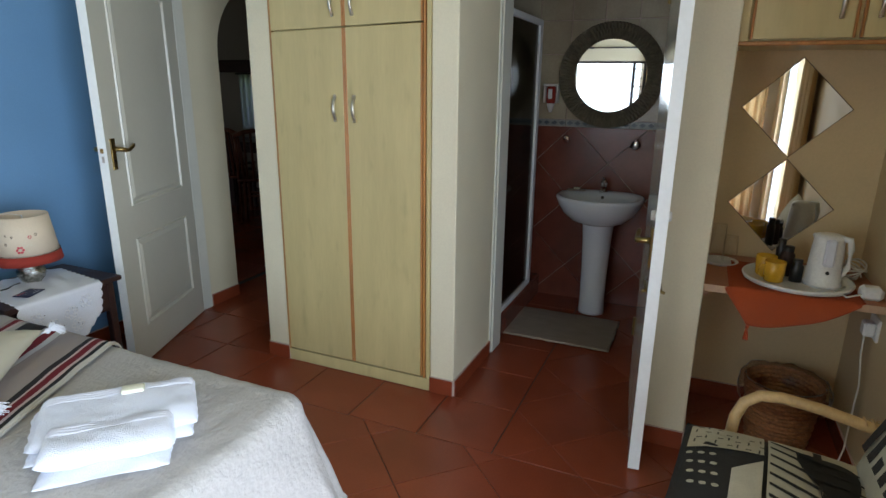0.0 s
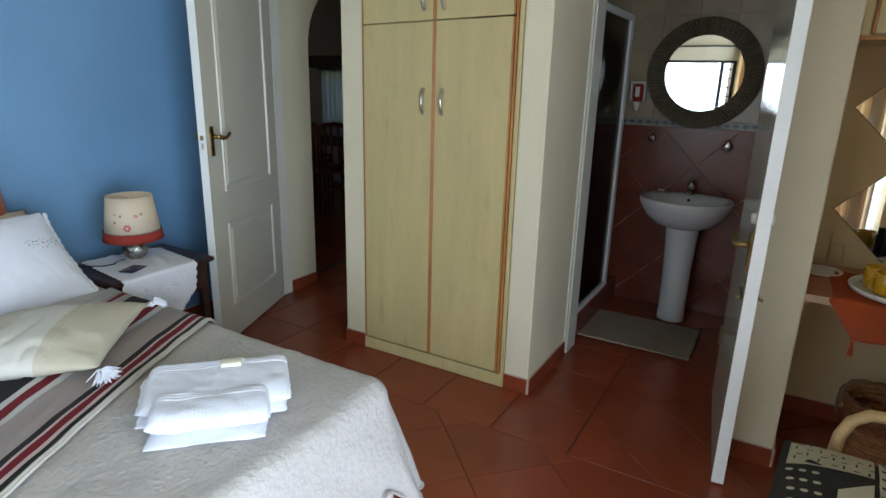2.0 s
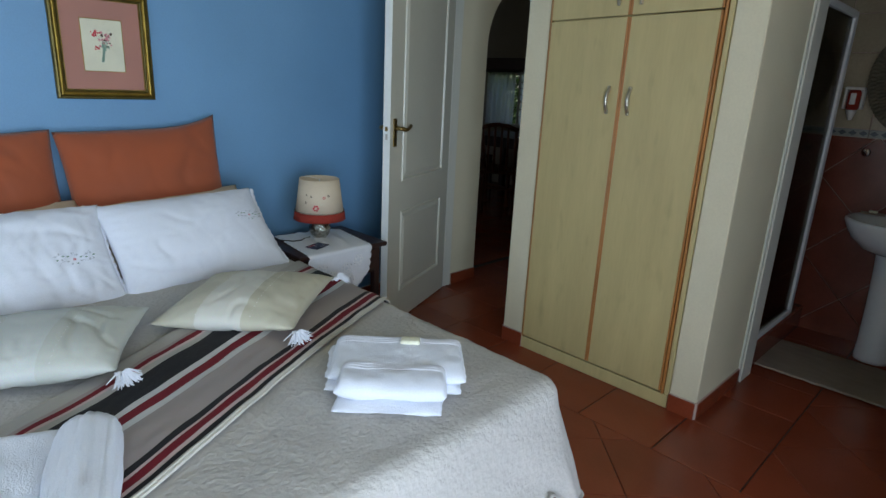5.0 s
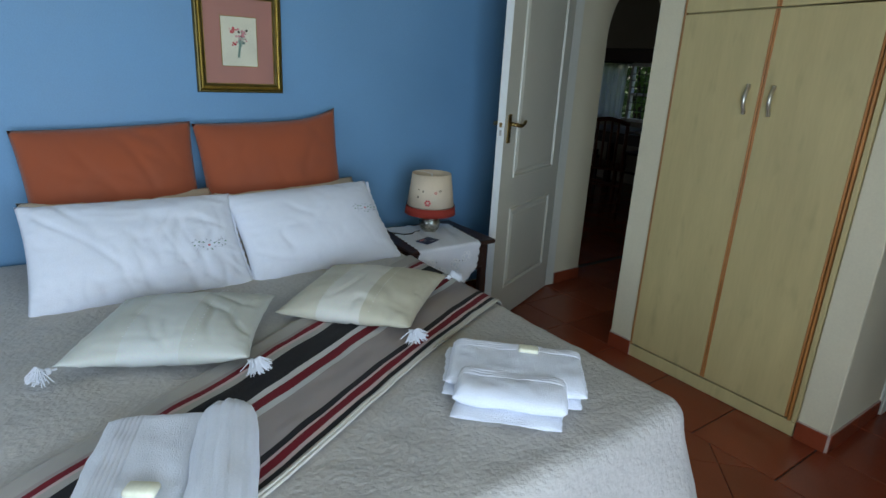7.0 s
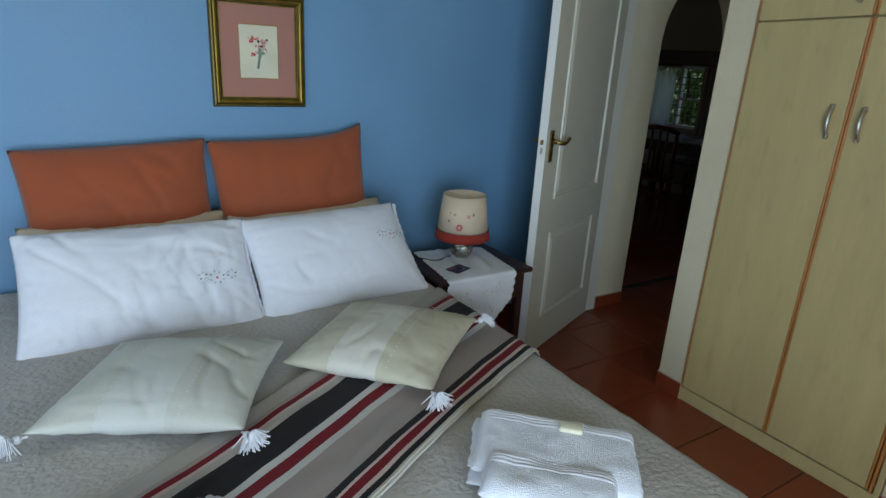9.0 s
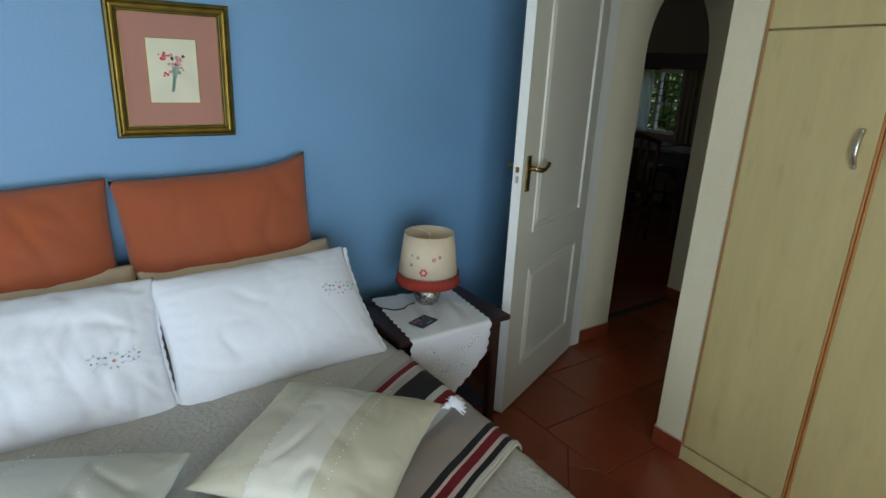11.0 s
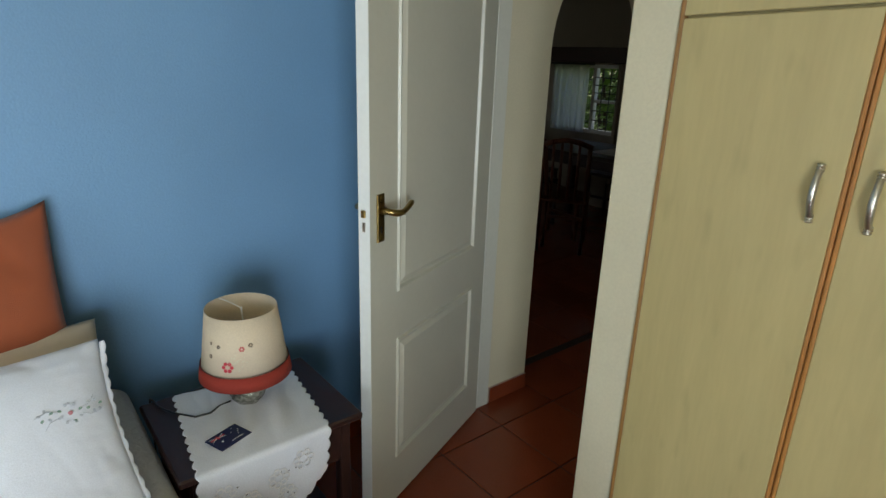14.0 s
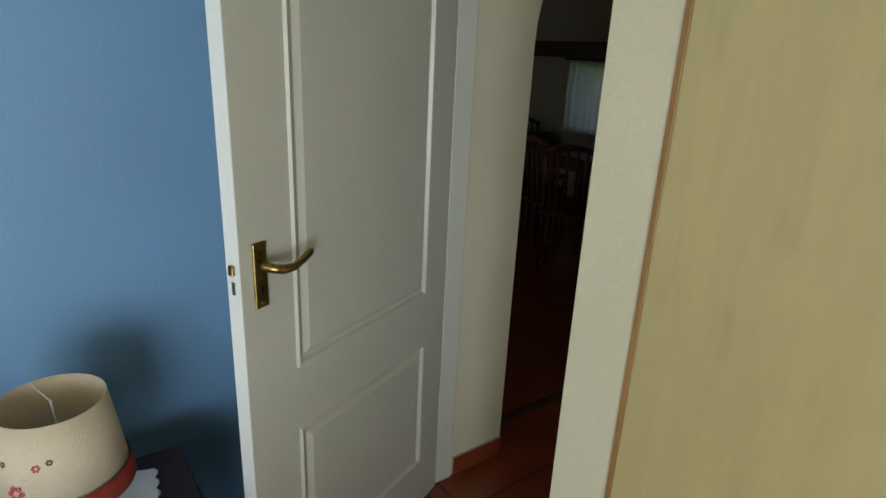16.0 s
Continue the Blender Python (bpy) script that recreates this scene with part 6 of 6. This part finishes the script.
# waste basket
wb = thing("waste_basket", "brown wicker waste basket with a clear liner", "waste basket", (0.385, 2.39, 0))
for k in range(15):
    z = 0.01 + 0.018 * k
    r = 0.105 + 0.035 * (z / 0.28)
    bm = bmesh.new()
    tube(bm, [((r + 0.0035 * (1 if (j + k) % 2 else -1)) * math.cos(j * math.tau / 44), (r + 0.0035 * (1 if (j + k) % 2 else -1)) * math.sin(j * math.tau / 44), z) for j in range(44)], 0.0095, 6, True)
    part("wicker_row", bm, M["wicker"], wb, "", True)
bm = bmesh.new()
lathe(bm, [(0.001, 0.004), (0.104, 0.004), (0.136, 0.272)], 30)
part("lining", bm, M["wicker"], wb)


def liner_point(u, v):
    a = u * math.tau
    w = 0.008 * noise.noise((math.cos(a) * 5, math.sin(a) * 5, v * 3))
    if v < 0.4:
        r, z = 0.118 + 0.028 * v / 0.4, 0.20 + 0.085 * v / 0.4
    else:
        r, z = 0.146 + 0.022 * math.sin((v - 0.4) / 0.6 * 2.2), 0.285 + 0.012 * math.sin((v - 0.4) * 5) - 0.10 * ((v - 0.4) / 0.6) ** 1.5
    return ((r + w) * math.cos(a), (r + w) * math.sin(a), z + w)


part("bin_liner", sheet(60, 12, liner_point), M["liner"], wb, "crumpled clear plastic liner", True).visible_shadow = False

# cane chair
ch = thing("cane_chair", "bent cane armchair with a printed seat cushion", "armchair", (0.30, 1.375, 0), 0)
for x, y in ((-0.21, 0.23), (-0.21, -0.23), (0.20, 0.22), (0.20, -0.22)):
    bm = bmesh.new()
    tube(bm, [(x * 1.05, y * 1.03, 0.0), (x, y, 0.20), (x, y, 0.40)], 0.016, 12)
    part("leg", bm, M["cane"], ch, "", True)
bm = bmesh.new()
tube(bm, [(-0.22, -0.22, 0.375), (-0.22, 0.22, 0.375), (0.21, 0.22, 0.375), (0.21, -0.22, 0.375)], 0.014, 10, True)
part("seat_rim", bm, M["cane"], ch, "", True)
for y in (0.255, -0.315):
    bm = bmesh.new()
    tube(bm, [(-0.160, y, 0.30), (-0.160, y, 0.40), (-0.154, y, 0.475), (-0.136, y, 0.525), (-0.098, y, 0.556), (-0.04, y, 0.562), (0.06, y * 0.99, 0.550), (0.16, y * 0.97, 0.530), (0.24, y * 0.93, 0.522)], 0.0165, 14)
    part("arm", bm, M["cane"], ch, "glossy bent cane arm", True)
    bm = bmesh.new()
    tube(bm, [(0.150 + 0.004 * k, y * 0.972 + 0.019 * math.cos(k * 1.3), 0.533 + 0.019 * math.sin(k * 1.3)) for k in range(16)], 0.003, 5)
    part("binding", bm, M["cane"], ch, "split cane binding", True)
bm = bmesh.new()
tube(bm, [(0.24, -0.293, 0.522), (0.275, -0.12, 0.64), (0.285, 0.0, 0.68), (0.275, 0.12, 0.64), (0.24, 0.237, 0.522)], 0.0165, 12)
part("back_hoop", bm, M["cane"], ch, "", True)

cu = thing("seat_cushion", "black and cream printed cushion on the cane chair", "cushion", (0.228, 1.350, 0.388), -6)
sq, cush_h = 0.47, 0.095
bm = pillow_mesh(sq, 0.46, cush_h, 12.0, 0.01, 0.004, 30)
o = part("pad", bm, M["fab_dark"], cu, "", True)
o.matrix_local = pose(0, 0, 0.045)


def pad_z(x, y):
    u, v = min(0.97, abs(2 * x / sq)), min(0.97, abs(2 * y / 0.46))
    return 0.045 + cush_h / 2 * ((1 - u ** 2.6) * (1 - v ** 2.6)) ** 0.55 + 0.0055


def print_patch(name, pts, material, label):
    """A printed figure lying on the cushion."""
    bm = bmesh.new()
    bm.faces.new([bm.verts.new((x, y, 0)) for x, y in pts])
    bmesh.ops.triangulate(bm, faces=bm.faces)
    for _ in range(2):
        bmesh.ops.subdivide_edges(bm, edges=bm.edges, cuts=1, use_grid_fill=False)
    for v in bm.verts:
        v.co.z = pad_z(v.co.x, v.co.y) + (0.0006 if material is M["fab_dark"] else 0)
    part(name, bm, material, cu, label, True)


print_patch("cream_field", [(-0.215, 0.06), (-0.215, 0.19), (-0.03, 0.20), (-0.03, 0.08)], M["fab_cream"], "cream field of small signs")
print_patch("cream_field", [(-0.02, -0.20), (-0.02, 0.20), (0.21, 0.20), (0.21, -0.20)], M["fab_cream"], "cream field with dark leaf veins")
print_patch("cream_field", [(-0.10, -0.20), (-0.10, -0.02), (-0.03, 0.05), (-0.03, -0.20)], M["fab_cream"], "cream curved field")
rng = random.Random(21)
for k in range(24):
    x, y = -0.20 + 0.026 * (k % 7) + rng.uniform(-0.004, 0.004), 0.085 + 0.030 * (k // 7) + rng.uniform(-0.004, 0.004)
    if k % 2:
        print_patch("sign", [(x, y), (x + 0.014, y + 0.002), (x + 0.014, y + 0.006), (x, y + 0.005)], M["fab_dark"], "")
    else:
        print_patch("sign", [(x, y), (x + 0.004, y), (x + 0.005, y + 0.018), (x + 0.001, y + 0.018)], M["fab_dark"], "")
for k in range(8):
    y0 = 0.19 - 0.045 * k
    print_patch("vein", [(-0.015, y0), (0.09, y0 - 0.05), (0.20, y0 - 0.055), (0.20, y0 - 0.064), (0.088, y0 - 0.064), (-0.015, y0 - 0.012)], M["fab_dark"], "")
print_patch("vein", [(0.085, 0.19), (0.105, 0.19), (0.115, -0.18), (0.10, -0.18)], M["fab_dark"], "")
for k in range(12):
    x, y = -0.205 + 0.028 * (k % 3) + 0.006 * (k // 3), 0.03 - 0.045 * (k // 3)
    print_patch("dot", [(x + 0.009 * math.cos(a), y + 0.007 * math.sin(a)) for a in (m * math.tau / 8 for m in range(8))], M["fab_cream"], "")
bk = part("cushion", pillow_mesh(0.40, 0.36, 0.10, 15.0, 0.03, 0.005, 30), M["fab_cream"], None, "", True)
bk.matrix_world = Matrix.Translation((0.505, 1.35, 0.60)) @ Matrix.Rotation(radians(180), 4, "Z") @ leaning(0, 0, 0, 22)
tagged(bk, "cream printed back cushion leaning in the cane chair", "cushion")
for k in range(5):
    bm = boxes((-0.15 + 0.05 * k, -0.12 + 0.05 * k, -0.09, 0.03, 0.0465, 0.048), bevel=0.0004)
    part("lettering_bar", bm, M["fab_dark"], bk)


# ---- dining room ----
dw = thing("window_2", "barred dining window with a sheer white curtain", "window", (0, 0, 0), kind="structure")
part("window_frame", boxes((-5.80, -5.76, 6.24, 6.30, 0.79, 1.52), (-4.84, -4.80, 6.24, 6.30, 0.79, 1.52), (-5.76, -4.84, 6.24, 6.30, 0.79, 0.83), (-5.76, -4.84, 6.24, 6.30, 1.48, 1.52), (-5.28, -5.24, 6.24, 6.30, 0.83, 1.48), (-5.24, -4.84, 6.24, 6.30, 1.12, 1.15), bevel=0.003), M["edge"], dw)
for z in (0.93, 1.03, 1.22, 1.30, 1.38):
    part("burglar_bar", boxes((-5.24, -4.84, 6.232, 6.240, z, z + 0.009)), M["dark_alu"], dw)
for x in (-5.14, -5.04, -4.94):
    part("burglar_bar", boxes((x, x + 0.008, 6.224, 6.232, 0.83, 1.48)), M["dark_alu"], dw)
for z in (0.90, 1.05, 1.20, 1.35):
    part("louvre_bar", boxes((-5.76, -5.28, 6.232, 6.240, z, z + 0.012)), M["dark_alu"], dw)
p = part("pane", boxes((-5.76, -4.84, 6.268, 6.272, 0.83, 1.48)), M["glass"], dw)
p.visible_shadow = False
curtain("curtain", -5.76, 6.15, -5.27, 6.15, 0.80, 1.51, M["sheer"], "sheer white curtain across the dining window", 6, 0.02)
# this curtain shares the walls' colour, darkened for the dim room
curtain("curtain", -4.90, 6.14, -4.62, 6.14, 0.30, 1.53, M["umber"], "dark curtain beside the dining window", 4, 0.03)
part_p = thing("pelmet", "dark wooden pelmet over the dining window", "pelmet", (0, 0, 0))
part("board", boxes((-8.3, -4.3, 6.12, 6.199, 1.535, 1.69), bevel=0.004), M["darkwood"], part_p)

dt = thing("dining_table", "dark polished dining table in the dim dining room", "dining table", (-4.55, 5.45, 0))
part("tabletop", boxes((-0.62, 0.62, -0.42, 0.42, 0.73, 0.765), bevel=0.008), M["darkwood"], dt)
part("apron", boxes((-0.55, 0.55, -0.35, 0.35, 0.64, 0.73)), M["darkwood"], dt)
for x in (-0.54, 0.47):
    for y in (-0.34, 0.27):
        part("leg", boxes((x, x + 0.07, y, y + 0.07, 0, 0.64), bevel=0.006), M["darkwood"], dt)
tagged(part("table_runner", boxes((-4.45, -4.05, 5.20, 5.68, 0.766, 0.769)), M["linen"]), "white cloth on the dining table", "table cloth")


def dining_chair(loc, rz, wood, label):
    c = thing("dining_chair", label, "chair", loc, rz, "dining chairs")
    part("seat", boxes((-0.21, 0.21, -0.20, 0.20, 0.43, 0.46), bevel=0.008), M[wood], c)
    for x in (-0.20, 0.165):
        part("front_leg", boxes((x, x + 0.035, -0.195, -0.16, 0, 0.43), bevel=0.004), M[wood], c)
        bm = bmesh.new()
        tube(bm, [(x + 0.018, 0.19, 0), (x + 0.018, 0.18, 0.44), (x + 0.018, 0.22, 0.72), (x + 0.018, 0.25, 0.92)], 0.018, 8)
        part("back_leg", bm, M[wood], c, "", True)
    bm = bmesh.new()
    tube(bm, [(-0.20, 0.25, 0.90), (-0.10, 0.258, 0.935), (0, 0.26, 0.95), (0.10, 0.258, 0.935), (0.20, 0.25, 0.90)], 0.022, 8)
    part("top_rail", bm, M[wood], c, "", True)
    for x in (-0.10, -0.035, 0.035, 0.10):
        bm = bmesh.new()
        tube(bm, [(x, 0.195, 0.46), (x, 0.225, 0.70), (x, 0.255, 0.93)], 0.012, 6)
        part("spindle", bm, M[wood], c, "", True)
    part("stretcher", boxes((-0.18, 0.18, -0.185, -0.170, 0.20, 0.225)), M[wood], c)
    return c


c1 = dining_chair((-4.52, 4.80, 0), 172, "teak", "red-brown wooden spindle-back dining chair")
copy_thing(c1, pose(-4.28, 4.72, 0, 0, 0, 215))
c2 = dining_chair((-4.95, 5.0, 0), 190, "darkwood", "dark wooden spindle-back dining chair at the table")
for x, y, r in ((-4.70, 6.0, 5), (-4.25, 6.0, -4), (-5.35, 5.45, 92)):
    copy_thing(c2, pose(x, y, 0, 0, 0, r))
sb = thing("sideboard", "dark wooden sideboard with candlesticks beyond the arch", "sideboard", (-6.3, 5.85, 0))
part("body", boxes((-0.55, 0.42, -0.2, 0.22, 0.0, 0.74), bevel=0.01), M["darkwood"], sb)
part("top", boxes((-0.58, 0.45, -0.23, 0.24, 0.74, 0.77), bevel=0.006), M["darkwood"], sb)
for x0, x1 in ((-0.53, -0.07), (-0.05, 0.40)):
    part("door", boxes((x0, x1, -0.215, -0.2, 0.10, 0.70), bevel=0.004), M["darkwood"], sb)
for k, x in enumerate((-6.15, -6.08, -6.01)):
    cs = thing("candlestick", "slim candlestick with a pale candle on the sideboard", "candlestick", (x, 5.78, 0.77), 0, "candlesticks")
    bm = bmesh.new()
    lathe(bm, [(0.001, 0), (0.030, 0), (0.012, 0.012), (0.008, 0.06), (0.016, 0.075), (0.001, 0.08)], 14)
    part("stick", bm, M["brass"], cs, "", True)
    bm = bmesh.new()
    lathe(bm, [(0.009, 0.076), (0.008, 0.24 - 0.02 * k), (0.001, 0.245 - 0.02 * k)], 10)
    part("candle", bm, M["paper"], cs, "pale candle", True)
ov = thing("oval_mirror", "small oval mirror on the dark dining room wall", "mirror", (-6.62, 6.195, 1.02))
bm = bmesh.new()
tube(bm, [(0.085 * math.cos(a), -0.012, 0.125 * math.sin(a)) for a in (k * math.tau / 32 for k in range(32))], 0.012, 8, True)
part("frame", bm, M["darkwood"], ov, "", True)
bm = bmesh.new()
bm.faces.new([bm.verts.new((0.08 * math.cos(k * math.tau / 32), -0.012, 0.12 * math.sin(k * math.tau / 32))) for k in range(32)])
part("mirror_glass", bm, M["mirror"], ov)

# garden beyond the dining window and the bedroom glass
rng = random.Random(5)


def bush(loc, rx, rz, count, seed):
    top = thing("bush", "leafy green garden bush in sunlight", "bush", loc)
    r = random.Random(seed)
    bm = bmesh.new()
    for k in range(7):
        a = k * 0.9
        tube(bm, [(0, 0, 0), (0.3 * rx * math.cos(a), 0.2 * rx * math.sin(a), rz * 0.5), (0.6 * rx * math.cos(a), 0.4 * rx * math.sin(a), rz * 0.9)], [0.04, 0.025, 0.01], 6)
    part("stem", bm, M["bark"], top)
    vs, fs = [], []
    for k in range(count):
        a, h, d = r.uniform(0, math.tau), r.uniform(0.05, 1.0), r.random() ** 0.5
        lump = 1 + 0.3 * noise.noise((a * 2, h * 4, seed))
        c = Vector((rx * d * lump * math.cos(a) * (1 - 0.4 * h), 0.6 * rx * d * lump * math.sin(a), rz * h))
        n = Vector((r.uniform(-1, 1), r.uniform(-1, 0.4), r.uniform(-0.2, 1))).normalized()
        s = n.orthogonal().normalized()
        w = n.cross(s)
        ln = r.uniform(0.05, 0.11)
        i = len(vs)
        vs += [c - s * ln, c + w * ln * 0.4, c + s * ln, c - w * ln * 0.4]
        fs.append((i, i + 1, i + 2, i + 3))
    me = bpy.data.meshes.new("leaves")
    me.from_pydata(vs, [], fs)
    me.materials.append(M["leaf"])
    o = new("leaves", me)
    o.parent = top
    o["kind"] = "stuff"


for k, (x, y) in enumerate(((-5.0, 7.6), (-6.2, 8.0), (-5.6, 8.9), (-6.9, 9.2), (-7.8, 8.5))):
    bush((x, y, -0.2), 0.85, 2.0 + 0.3 * (k % 2), 1500, 30 + k)


# ---- floor tiles ----
tile_top = thing("floor_tiles", "terracotta floor tiles laid diagonally inside a straight border", "floor tiles", kind="structure")
P, J = 0.3352, 0.0028
EDGE_X, EDGE_Y = -0.664, 1.801


def flat(x, y, h):
    return (x, y, h)


def lay(pts, limits):
    for a, b, c in limits:
        pts = fill_clip(pts, a, b, c)
        if len(pts) < 3:
            return None
    area = abs(sum(p[0] * q[1] - q[0] * p[1] for p, q in zip(pts, pts[1:] + pts[:1]))) / 2
    if area < 0.0015:
        return None
    bm = bmesh.new()
    prism(bm, pts, flat, -0.005, 0.0, 0.0016)
    return bm


room = [(-1, 0, 2.985), (1, 0, 0.62), (0, -1, 1.6)]
# diagonal field: joints where x + y = 0.54 + k, y - x = 2.40 + k, in steps of P * sqrt(2)
S = P * math.sqrt(2)
for i in range(-9, 8):
    for j in range(-14, 10):
        s0, d0 = 0.545 + i * S, 2.402 + j * S
        q = []
        for a, b in ((0, 0), (1, 0), (1, 1), (0, 1)):
            s = s0 + a * S + (J if a == 0 else -J) * 0.7
            d = d0 + b * S + (J if b == 0 else -J) * 0.7
            q.append(((s - d) / 2, (s + d) / 2))
        if max(p[0] for p in q) < -3.0 or min(p[0] for p in q) > 0.62 or max(p[1] for p in q) < -1.6 or min(p[1] for p in q) > 3.72:
            continue
        for lim in ([*room, (0, 1, EDGE_Y - J)], [(0, -1, -EDGE_Y - J), (-1, 0, -EDGE_X - J), (1, 0, 0.62), (0, 1, 3.72)]):
            bm = lay(list(q), lim)
            if bm:
                part("floor_tile", bm, M["terra"], tile_top)
# straight border along the wardrobe and on through the passage
for i in range(8):
    for j in range(9):
        x1, y0 = EDGE_X - i * P, EDGE_Y + j * P
        q = [(x1 - P + J, y0 + J), (x1 - J, y0 + J), (x1 - J, y0 + P - J), (x1 - P + J, y0 + P - J)]
        bm = lay(q, [(-1, 0, 2.985), (0, 1, 4.6)])
        if bm:
            part("floor_tile", bm, M["terra"], tile_top)
bm = bmesh.new()
for i in range(17):
    for j in range(15):
        x0, y0 = -8.4 + i * P, 1.36 + j * P
        q = [(x0 + J, y0 + J), (x0 + P - J, y0 + J), (x0 + P - J, y0 + P - J), (x0 + J, y0 + P - J)]
        if x0 + P < -3.0:
            prism(bm, q, flat, -0.005, 0.0, 0.0016)
tagged(part("dining_floor_tiles", bm, M["terra"]), "terracotta floor tiles of the dim dining room", "floor tiles", "", "structure")
